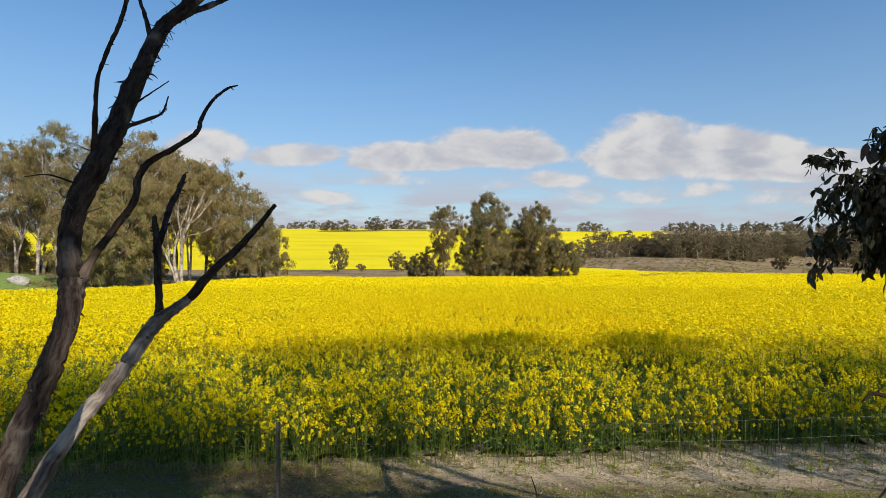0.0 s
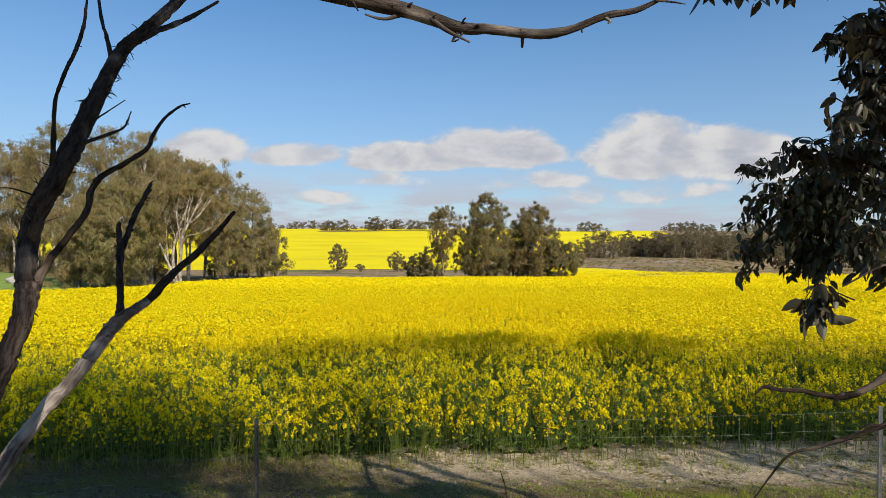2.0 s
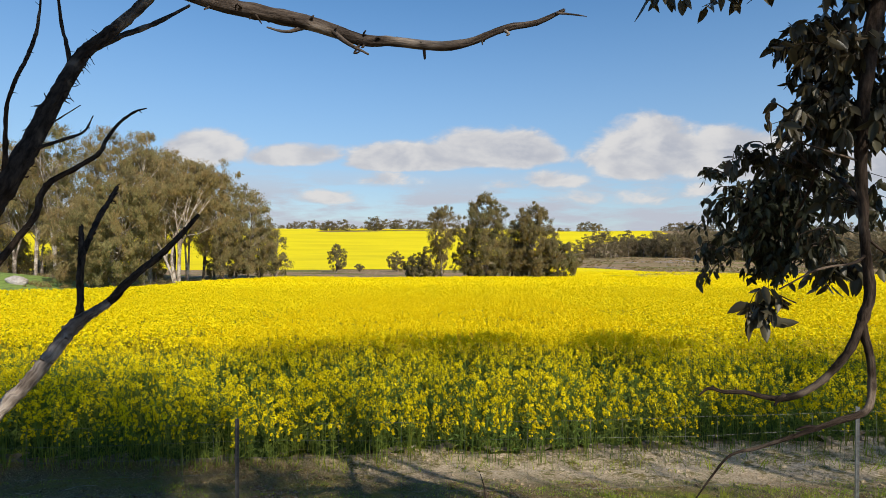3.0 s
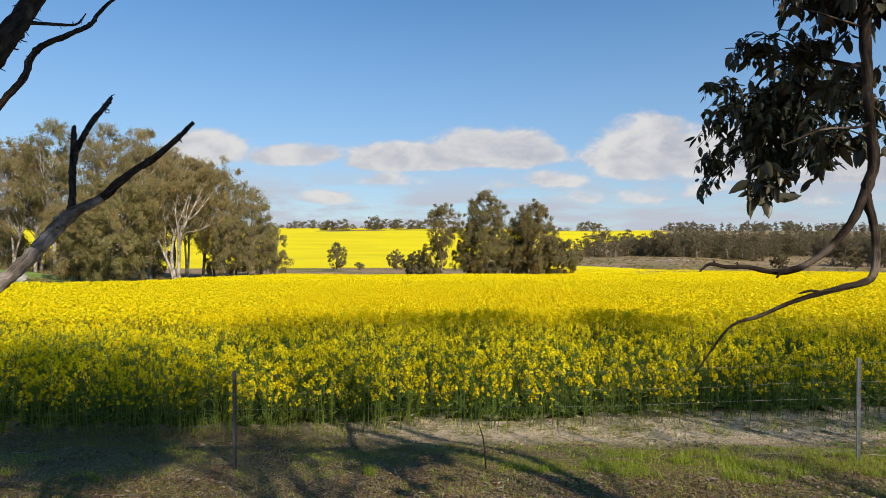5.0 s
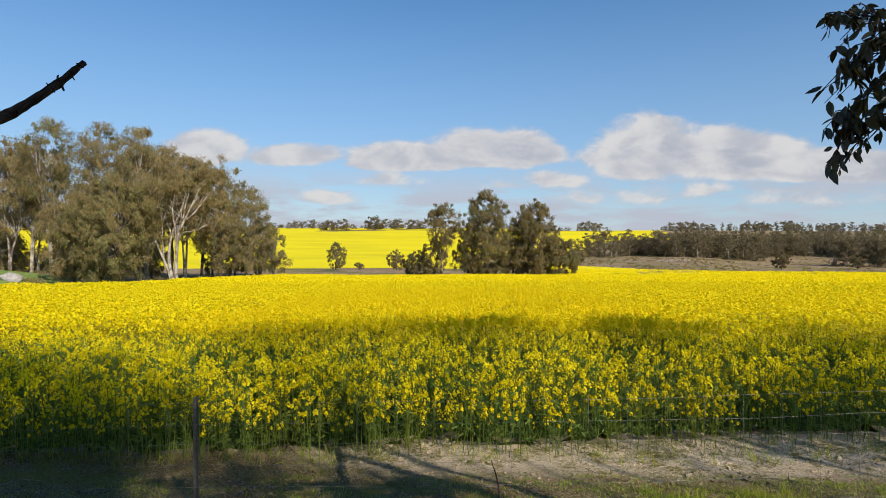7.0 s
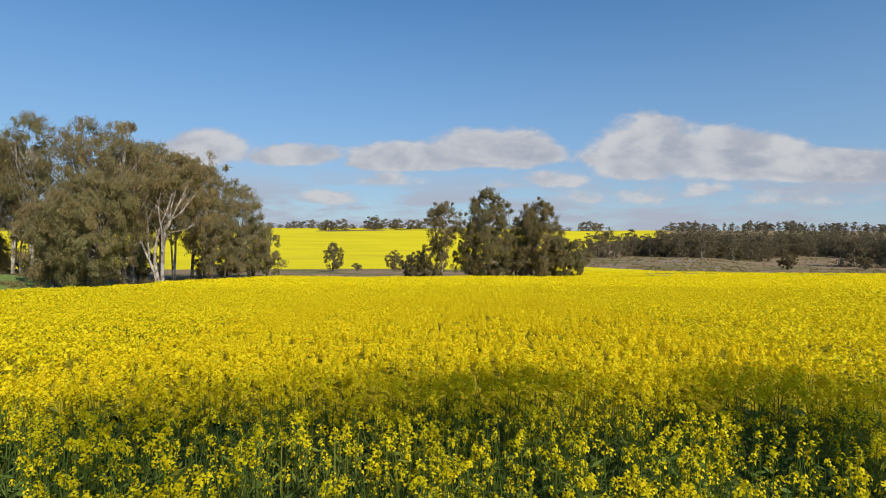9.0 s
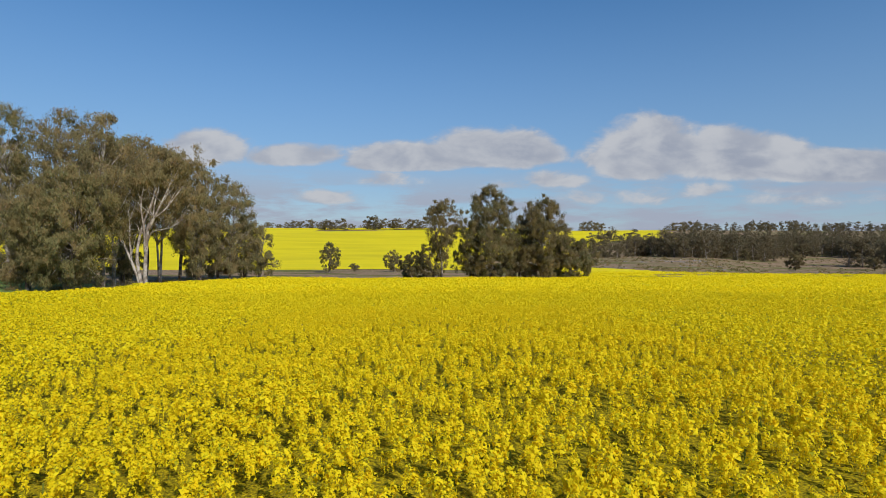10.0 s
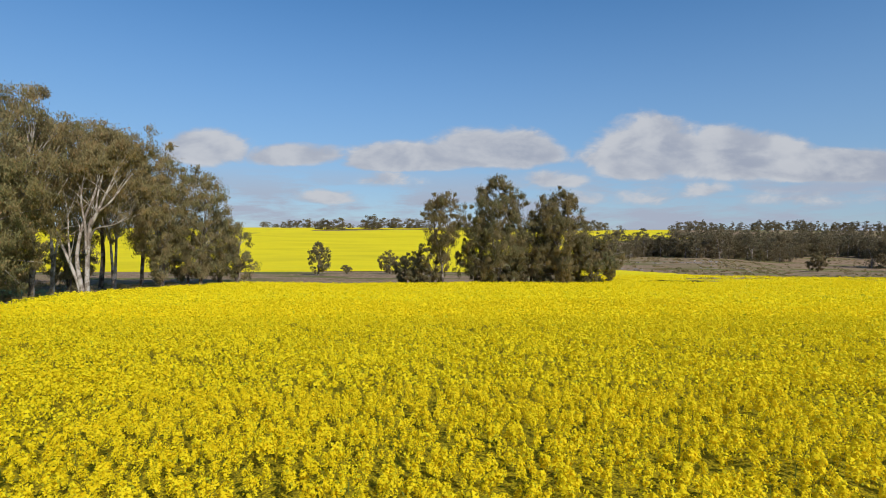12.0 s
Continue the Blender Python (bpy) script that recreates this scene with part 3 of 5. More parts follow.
def plants(rng, x0, x1, y0, y1, gap, heads):
    """Places of flower heads: plants about one gap apart, each with several heads bunched round its top, some lower."""
    gx, gy = np.meshgrid(np.arange(x0, x1, gap), np.arange(y0, y1, gap))
    x = gx.ravel() + rng.uniform(-0.48, 0.48, gx.size) * gap
    y = gy.ravel() + rng.uniform(-0.48, 0.48, gx.size) * gap
    ok = in_field(x, y) & ~thin_strip(x, y)
    # a few plants missing, and sparser at the flanks beside the verge
    ok &= rng.uniform(-1.6, 1.0, gx.size) < 0.5 * rough(x, y, 0.45, 7) + 0.35 * rough(x, y, 2.1, 9) + 0.85
    ok &= (np.abs(x - 0.4) < 0.82 * y + 1.5) | (rng.uniform(0, 1, gx.size) < np.where(y < 15, 0.75, 0.22))
    x, y = x[ok], y[ok]
    n = len(x)
    tall = rng.normal(0, 0.04, n)
    full = np.clip(rng.normal(1.0, 0.25, n), 0.5, 1.5)
    x, y, tall, full = (np.repeat(q, heads) for q in (x, y, tall, full))
    n *= heads
    order = np.tile(np.arange(heads), n // heads) / heads
    spread = gap * 0.20 * full * (0.35 + 0.65 * order)
    turn = rng.uniform(0, 6.283, n)
    return x + np.cos(turn) * spread, y + np.sin(turn) * spread, tall - order * rng.uniform(0.02, 0.20, n), full


def build_crop():
    rng = np.random.default_rng(5)
    # zones by how near the camera ever comes: heads a square metre, petals a head, petal size
    fine = [head_shape(15, 0.031, 0.060, 0.0124, s, 3) for s in range(6)]
    mid = [head_shape(11, 0.050, 0.092, 0.0195, s, 3) for s in range(10, 14)]
    open_mid = [head_shape(8, 0.052, 0.09, 0.0240, s, 3) for s in range(15, 19)]
    coarse = [head_shape(4, 0.06, 0.08, 0.042, s, 3) for s in range(20, 23)]
    wide = [head_shape(3, 0.10, 0.09, 0.067, s, 3) for s in range(30, 33)]
    # shapes, the zone, the gap between plants, heads a plant
    zones = [
        (fine, -4.8, 5.6, 12.0, 34.0, 0.168, 6),
        (mid, -16.0, -4.8, 12.0, 36.0, 0.17, 2), (mid, 5.6, 17.0, 12.0, 36.0, 0.17, 2), (open_mid, -16.0, 17.0, 34.0, 48.0, 0.165, 2),
        (mid, -16.0, -9.0, 7.9, 12.0, 0.2, 3), (mid, 10.0, 17.0, 7.9, 12.0, 0.2, 3),
        (coarse, -35.0, -16.0, 7.9, 60.0, 0.24, 2), (coarse, 17.0, 40.0, 7.9, 60.0, 0.24, 2), (coarse, -16.0, 17.0, 48.0, 66.0, 0.21, 2),
        (wide, -36.0, 90.0, 60.0, 125.0, 0.34, 1), (wide, 40.0, 70.0, 40.0, 62.0, 0.34, 1),
    ]
    small = [head_shape(17, 0.036, 0.062, 0.0121, s, 3) for s in range(40, 45)]
    flowers, far = [], []
    for shapes, x0, x1, y0, y1, gap, heads in zones:
        x, y, drop, full = plants(rng, x0, x1, y0, y1, gap, heads)
        z = land(x, y) + crop_top(x, y) + drop
        pick = rng.integers(0, len(shapes), len(x))
        for k, shape in enumerate(shapes):
            m = pick == k
            at = np.stack([x[m], y[m], z[m]], 1)
            (flowers if shapes is fine else far).append(scatter(shape, at, rng.uniform(0.75, 1.25, len(at)) * full[m], rng, 0.3))

    # whole plants along the front, each with heads on its shoots; stems and leaves alone behind
    stems, front = [], []
    kinds = [stem_shape(s, 8) for s in range(8)]
    for x0, x1, y0, y1, dense, heads in ((-9.0, 10.0, 7.9, 9.5, 46.0, True), (-9.0, 10.0, 9.5, 12.6, 24.0, True), (-9.0, 9.0, 12.6, 34.0, 2.5, False), (-26.0, -9.0, 8.8, 14.0, 7.0, False), (10.0, 26.0, 8.8, 14.0, 7.0, False)):
        x, y = strewn(rng, x0, x1, y0, y1, dense)
        pick = rng.integers(0, len(kinds), len(x))
        for k, (shape, tips) in enumerate(kinds):
            m = pick == k
            n = int(m.sum())
            edge = np.clip((y[m] - field_front(x[m])) / 1.0, 0, 1)
            size = (crop_top(x[m], y[m]) - 0.04) * (rng.uniform(0.42, 0.95, n) * (1 - edge) + rng.uniform(0.84, 1.0, n) * edge)
            at = np.stack([x[m], y[m], land(x[m], y[m])], 1)
            yaw = rng.uniform(0, 6.283, n)
            spin = turns(yaw, np.zeros(n), np.zeros(n))
            v = (np.einsum("nij,kj->nki", spin, shape[0]) * size[:, None, None] + at[:, None]).reshape(-1, 3)
            f = (shape[1][None] + (np.arange(n) * len(shape[0]))[:, None, None]).reshape(-1, 4)
            stems.append((v, f))
            if heads:
                for t in tips[:4]:
                    spot = np.einsum("nij,j->ni", spin, t) * size[:, None] + at
                    front.append(scatter(small[int(rng.integers(0, 5))], spot, rng.uniform(0.65, 1.25, n), rng, 0.3))
    v, f = join(flowers)
    tagged(new("canola_flowers", mesh_of("canola_flowers", v, f, PETAL)), "bright yellow canola flower heads covering the whole field", "canola", kind="stuff")
    v, f = join(front)
    tagged(new("canola_flowers", mesh_of("canola_flowers", v, f, PETAL)), "yellow canola flower heads on stems along the crop's front", "canola", kind="stuff")
    v, f = join(far)
    tagged(new("canola_flowers", mesh_of("canola_flowers", v, f, PETAL)), "bright yellow canola flower heads farther across the field", "canola", kind="stuff")
    v, f = join(stems)
    tagged(new("canola_stems", mesh_of("canola_stems", v, f, CROP_GREEN)), "green canola stems and leaves under the flowers", "canola", kind="stuff")

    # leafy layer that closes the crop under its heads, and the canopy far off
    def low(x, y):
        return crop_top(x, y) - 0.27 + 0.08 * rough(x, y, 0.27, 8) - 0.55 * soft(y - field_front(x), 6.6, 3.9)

    def high(x, y):
        return crop_top(x, y) - 0.10 + 0.05 * rough(x, y, 0.31, 3) - 0.25 * soft(y, 56, 44)

    def under(x, y):
        return 0.42 + 0.16 * rough(x, y, 0.23, 8) - 0.42 * soft(y - field_front(x), 1.5, 0.5)

    sheet("canola_leaves", np.linspace(-14, 15, 190), np.linspace(8.4, 14.2, 50), lambda x, y: in_field(x, y - 0.35), under, CROP_LEAF, "dark green canola leaves low between the stems", "canola")
    sheet("canola_leaves", np.linspace(-36, 60, 220), np.linspace(8.0, 62, 130), lambda x, y: in_field(x, y - 1.9) & ((y > 12.8) | (x < -13) | (x > 14)), low, CROP_FLOOR, "olive layer of lower canola leaves and petals, gap shade in its colour", "canola")
    sheet("canola_canopy", np.linspace(-36, 126, 260), np.linspace(46, 170, 150), lambda x, y: in_field(x, y) & ~thin_strip(x, y), high, CROP_SHEET, "dense yellow canola canopy of the field", "canola")


def build_far_crop():
    # the yellow hill beyond the creek
    xs, ys = np.linspace(-620, 900, 260), np.unique(np.concatenate([np.linspace(168, 300, 40), np.linspace(300, 900, 90)]))

    def keep(x, y):
        u = x / y
        edge = 176 + 10 * rough(x, y * 0, 60, 4) + 150 * soft(u, 0.04, 0.16) + 160 * soft(u, 0.2, 0.3)
        bare = (np.abs(y - 545 - 0.10 * x) < 12 + 9 * rough(x, y, 30)) & (u > -0.22) & (u < 0.02)
        return (y > edge) & (u < 0.405 + 0.05 * rough(x, y, 70, 2)) & ~bare & (rough(x, y, 75, 11) > -0.93)

    sheet("far_canola_field", xs, ys, keep, lambda x, y: 0.12 + 0.28 * np.clip((y - 190) / 50, 0, 1), FAR_CROP, "distant yellow canola field on a rising hillside", "canola")


# ------------------------------------------------------------------ trees
def gum_tree(name, label, x, y, tall, profile, seed, clumps=46, each=120, leaf=0.30, clump=0.95, stems=1, spread=0.10, trunk=0.26, bare=0.25,
             bark=None, foliage=None, droop=0.5, lean=0.0, category="tree", group="", limbs=26, apart=False):
    """A eucalypt: trunk or stems, limbs to its clumps, and a crown whose half width at each share of the height is given by profile."""
    rng = np.random.default_rng(seed)
    ground = float(land(x, y))
    tree = empty(name, x, y, ground)
    share = np.array([p[0] for p in profile])
    half = np.array([p[1] for p in profile])
    # middles of the clumps, inside the outline and more of them near its skin
    want = []
    while len(want) < clumps:
        f = rng.uniform(share[0], share[-1])
        w = np.interp(f, share, half)
        if rng.uniform(0, half.max()) > w:
            continue
        ang, r = rng.uniform(0, 6.283), w * math.sqrt(rng.uniform(0.05, 1.0))
        wob = 1 + 0.25 * math.sin(3 * ang + seed) * math.sin(7 * f + seed)
        want.append((math.cos(ang) * r * wob + lean * f * tall, math.sin(ang) * r * wob, f * tall))
    centres = np.array(want)
    size = clump * rng.uniform(0.5, 1.45, len(centres)) * (tall / 16) ** 0.5
    v, f = leaf_tufts(centres, size, each, leaf, leaf * 0.33, rng, droop) if apart or leaf < 0.3 else leaf_cloud(centres, size, each, leaf, leaf * 0.27, rng, droop)
    child("crown", mesh_of("crown", v, f, foliage or GUM_LEAF), tree)
    pieces = []
    tops = []
    for k in range(stems):
        ang = rng.uniform(0, 6.283)
        reach = spread * tall * (0.3 if stems == 1 else 1.0)
        high = tall * (0.80 if k == 0 else rng.uniform(0.55, 0.75))
        pts = [(0.12 * k * math.cos(ang), 0.12 * k * math.sin(ang), -0.6)]
        for t in (0.25, 0.5, 0.75, 1.0):
            pts.append((math.cos(ang) * reach * t**1.2 + lean * t * high + rng.normal(0, 0.02 * tall * t), math.sin(ang) * reach * t**1.2 + rng.normal(0, 0.02 * tall * t), high * t))
        line = bend(pts, 14)
        rad = trunk * (1 - 0.85 * np.linspace(0, 1, 14)) * (1 if stems == 1 else 0.75)
        rad[0] *= 1.35
        pieces.append(tube(line, rad, 7, 0.06, rng))
        tops.append((line, rad))
    order = rng.permutation(len(centres))[:limbs]
    for c in centres[order]:
        line, rad = tops[rng.integers(0, stems)]
        low = max(bare * tall, c[2] - rng.uniform(0.25, 0.5) * tall * 0.6)
        i = int(np.clip(np.searchsorted(line[:, 2], min(low, line[-1, 2] * 0.95)), 1, 12))
        a = line[i]
        midp = (a + c) / 2 + np.array([0, 0, 0.12 * np.linalg.norm(c - a)]) * rng.uniform(-0.6, 1.0) + rng.normal(0, 0.15, 3)
        r = max(rad[i] * 0.5, 0.065) if apart else rad[i] * 0.5
        if apart:
            c = c + (c - a) * 0.10
        pieces.append(tube(bend([a, midp, c], 5), r * np.linspace(1, 0.25, 5), 4))
    stem = child("trunk", clean_tube_mesh("trunk", pieces[:stems] if apart else pieces, bark or GUM_BARK), tree)
    for piece in pieces[stems:] if apart else ():
        child("limb", clean_tube_mesh("limb", [piece], PALE_BARK), stem)
    return tagged(tree, label, category, group)


TALL = [(0.28, 0.4), (0.45, 2.2), (0.62, 3.4), (0.8, 3.2), (0.92, 2.0), (1.0, 0.5)]
LOWER = [(0.10, 0.8), (0.25, 1.8), (0.5, 2.9), (0.78, 3.0), (0.92, 1.9), (1.0, 0.5)]
DOME = [(0.10, 2.0), (0.3, 3.6), (0.55, 4.0), (0.78, 3.2), (0.93, 1.8), (1.0, 0.4)]
SPIRE = [(0.06, 2.6), (0.25, 3.6), (0.5, 3.45), (0.72, 2.7), (0.88, 1.8), (1.0, 0.5)]
VASE = [(0.3, 0.8), (0.5, 2.2), (0.7, 4.0), (0.85, 4.2), (0.95, 2.8), (1.0, 0.8)]
WOOD = [(0.05, 1.9), (0.25, 2.7), (0.58, 3.2), (0.8, 2.4), (0.93, 1.2), (1.0, 0.3)]
ROUND = [(0.03, 0.7), (0.2, 1.05), (0.5, 1.2), (0.8, 0.9), (1.0, 0.3)]


def widen(profile, k):
    return [(f, w * k) for f, w in profile]


def at_bearing(u, y):
    """The x of a place y metres ahead on the bearing with sideways tangent u, from the verge."""
    return 0.58 + u * (y - 0.57)


def mark(p):
    """Sideways tangent of a bearing mark; 784 is straight ahead."""
    return (p - 784) / 1008.0 - 0.0087


def build_grove():
    """The tall gums at the crop's far left corner."""
    g = "gums at the field's corner"
    specs = [
        # bearing, distance, height, profile, clumps, each, stems, bark, kind
        (20, 96, 23.0, widen(TALL, 1.4), 95, 120, 2, GUM_BARK, "tall gum tree with open grey-green crown and pale limbs"),
        (95, 95, 26.0, widen(TALL, 1.4), 100, 120, 2, PALE_BARK, "tall gum tree with clumped olive crown above the grove"),
        (-50, 92, 24.0, widen(TALL, 1.35), 70, 110, 1, GUM_BARK, "tall gum tree with open grey-green crown and pale limbs"),
        (185, 93, 25.5, widen(TALL, 1.55), 120, 120, 2, GUM_BARK, "tall gum tree with clumped olive crown above the grove"),
        (250, 86, 23.5, widen(TALL, 1.4), 110, 120, 1, GUM_BARK, "tall gum tree with rusty brown-green crown"),
        (200, 80, 15.0, widen(DOME, 1.55), 210, 150, 3, GUM_BARK, "broad low gum with drooping leaves down to the grass"),
        (135, 84, 13.0, widen(DOME, 1.25), 125, 130, 2, GUM_BARK, "broad low gum with drooping leaves down to the grass"),
        (10, 103, 13.0, widen(DOME, 0.9), 75, 120, 2, GUM_BARK, "bushy gum with brownish drooping leaves"),
    ] + [
        (392, 108, 20.5, widen(LOWER, 1.5), 165, 120, 3, GUM_BARK, "slim dark-trunked gum with dense olive crown"),
        (358, 112, 21.0, widen(TALL, 1.5), 100, 110, 2, GUM_BARK, "slim dark-trunked gum with dense olive crown"),
        (437, 118, 19.5, widen(DOME, 1.5), 150, 120, 2, GUM_BARK, "spreading gum with pale split trunk at the field's edge"),
        (58, 99, 24.0, [(0.42, 1.2), (0.55, 3.2), (0.7, 4.4), (0.85, 4.0), (0.95, 2.4), (1.0, 0.8)], 85, 120, 2, PALE_BARK, "tall gum tree with open grey-green crown and pale limbs"),
        (262, 93, 22.0, [(0.48, 1.0), (0.6, 3.0), (0.75, 4.0), (0.9, 3.0), (1.0, 0.8)], 70, 120, 2, PALE_BARK, "tall gum with a bare pale trunk and rusty crown"),
        (418, 122, 9.0, widen(DOME, 0.9), 60, 110, 2, GUM_BARK, "low bushy gum under the taller ones"),
        (462, 123, 12.5, widen(DOME, 0.9), 80, 110, 2, GUM_BARK, "small gum with pendulous branches"),
        (378, 126, 7.0, widen(DOME, 0.7), 34, 100, 2, GUM_BARK, "low bushy gum under the taller ones"),
    ] + [
        (165, 112, 19.0, widen(TALL, 1.5), 80, 110, 2, GUM_BARK, "tall gum tree at the back of the grove"),
        (275, 114, 26.5, widen(TALL, 1.6), 120, 110, 2, GUM_BARK, "tall gum tree at the back of the grove"),
        (330, 104, 22.5, widen(TALL, 1.3), 90, 110, 2, PALE_BARK, "slim pale gum beside the white-stemmed one"),
        (303, 110, 26.0, widen(TALL, 1.45), 110, 110, 2, GUM_BARK, "tall gum tree at the back of the grove"),
        (272, 101, 10.0, widen(DOME, 0.85), 60, 110, 2, GUM_BARK, "low bushy gum under the taller ones"),
        (176, 121, 8.0, widen(DOME, 0.9), 40, 90, 2, GUM_BARK, "low bushy gum under the taller ones"),
        (110, 118, 8.0, widen(DOME, 1.0), 40, 90, 2, GUM_BARK, "low bushy gum under the taller ones"),
        (18, 113, 8.5, widen(DOME, 1.0), 50, 90, 2, GUM_BARK, "low scrubby gum in the shade of the grove"),
        (62, 117, 5.0, widen(DOME, 1.0), 34, 90, 2, GUM_BARK, "low scrubby gum in the shade of the grove"),
        (112, 112, 8.0, widen(DOME, 0.9), 46, 90, 2, GUM_BARK, "low scrubby gum in the shade of the grove"),
        (136, 117, 5.0, widen(DOME, 1.0), 34, 90, 2, GUM_BARK, "low scrubby gum in the shade of the grove"),
        (-22, 111, 10.5, widen(DOME, 1.0), 60, 90, 2, GUM_BARK, "low scrubby gum in the shade of the grove"),
        (72, 104, 15.0, [(0.55, 1.5), (0.68, 3.4), (0.86, 3.0), (1.0, 0.6)], 60, 100, 2, GUM_BARK, "bushy gum with brownish drooping leaves"),
        (486, 124, 10.5, widen(DOME, 0.85), 46, 110, 2, GUM_BARK, "small gum with pendulous branches"),
    ]
    for k, (p, y, tall, profile, clumps, each, stems, bark, label) in enumerate(specs):
        gum_tree("gum_tree", label, at_bearing(mark(p), y), y, tall, profile, 100 + k, int(clumps * 1.3), int(each * 1.45), 0.172, 0.98, stems, 0.09, 0.32, 0.25, bark, (GUM_LEAF, OLIVE_LEAF, GUM_LEAF, RUST_LEAF)[k % 4], 0.8, group=g, limbs=60, apart=True)
    white_gum(at_bearing(mark(313), 90), 90.0, g)
    # dry undergrowth and fallen branches about the trunks
    rng = np.random.default_rng(91)
    y = rng.uniform(80, 122, 420)
    x = at_bearing(mark(rng.uniform(30, 500, 420)), y)
    ok = ~in_field(x, y - 1.0) & (x < field_left(np.clip(y, 9, 130)) + 6 * (y > 108)) & (rough(x, y, 6, 3) > -0.2)
    x, y = x[ok], y[ok]
    high = rng.uniform(0.15, 0.75, len(x))
    v, f = leaf_cloud(np.stack([x, y, land(x, y) + high * 0.6], 1), high * 1.5, 60, 0.16, 0.04, rng, -0.4, 0.5)
    tagged(new("undergrowth", mesh_of("undergrowth", v, f, RUST_LEAF)), "low dry scrub and grass under the gums", "scrub", kind="stuff")


def white_gum(x, y, g):
    """The big gum with several white stems fanning upwards."""
    rng = np.random.default_rng(42)
    ground = float(land(x, y))
    tree = empty("white_gum", x, y, ground)
    tips = []
    fans = [
        [(-0.3, 0, -0.6), (-0.9, 0, 1.6), (-2.0, -0.2, 4.6), (-3.5, -0.4, 8.6), (-3.9, -0.4, 13.0)],
        [(-0.1, 0, -0.6), (-0.7, -0.1, 2.4), (-0.8, -0.3, 5.0), (0.0, -0.4, 8.6), (1.6, -0.5, 12.5), (1.9, -0.4, 15.5)],
        [(0.1, 0.1, -0.6), (0.2, 0, 3.9), (0.7, -0.3, 8.0), (1.3, -0.4, 9.5), (3.3, -0.6, 11.0), (5.8, -0.6, 14.2)],
    ] + [
        [(0.8, -0.3, 8.2), (2.2, -0.5, 10.8), (3.6, -0.7, 13.5), (4.4, -0.6, 15.5)],
        [(0.6, -0.2, 6.6), (1.6, -0.6, 7.9), (3.9, -0.9, 8.4), (6.0, -1.0, 9.6)],
        [(0.3, -0.3, 5.0), (0.4, -0.7, 8.4), (0.1, -0.9, 11.5), (0.6, -0.8, 15)],
        [(1.5, -0.4, 10.0), (2.0, -0.8, 12.0), (2.6, -0.9, 14.0), (2.5, -0.8, 16.5)],
        [(-1.7, -0.1, 4.0), (-1.8, -0.3, 6.8), (-1.8, -0.4, 9.6), (-2.4, -0.4, 13)],
    ]
    for k, pts in enumerate(fans):
        line = bend(pts, 18)
        r = (0.29, 0.30, 0.31, 0.20, 0.14, 0.18, 0.13, 0.15)[k] * (1 - 0.8 * np.linspace(0, 1, 18))
        stem = child("stem", clean_tube_mesh("stem", [tube(line, r, 8, 0.05, rng)], PALE_BARK), tree)
        tips.append(line[-1])
        for _ in range(9):
            i = rng.integers(8, 17)
            end = line[i] + np.array([rng.normal(0.3, 1.5), rng.normal(0, 1.4), rng.uniform(0.8, 3.4)])
            twig = tube(bend([line[i], (line[i] + end) / 2 + rng.normal(0, 0.25, 3), end], 7), r[i] * 0.5 * np.linspace(1, 0.25, 7), 5)
            child("limb", clean_tube_mesh("limb", [twig], PALE_BARK), stem)
            tips.append(end)
    tips = np.array(tips)
    extra = tips[rng.integers(0, len(tips), 170)] + rng.normal(0, 1.3, (170, 3)) + np.array([0.2, 1.3, 1.2])
    centres = np.concatenate([tips, extra])
    centres = centres[(centres[:, 2] < 20.5) & ((centres[:, 2] > 14.5) | ((centres[:, 2] > 9.5) & (centres[:, 1] > 0.5)))]
    v, f = leaf_tufts(centres, 1.0 * rng.uniform(0.7, 1.3, len(centres)), 190, 0.18, 0.055, rng, 0.8)
    child("crown", mesh_of("crown", v, f, GUM_LEAF), tree)
    tagged(tree, "big gum with several smooth white stems fanning upwards", "tree", g)


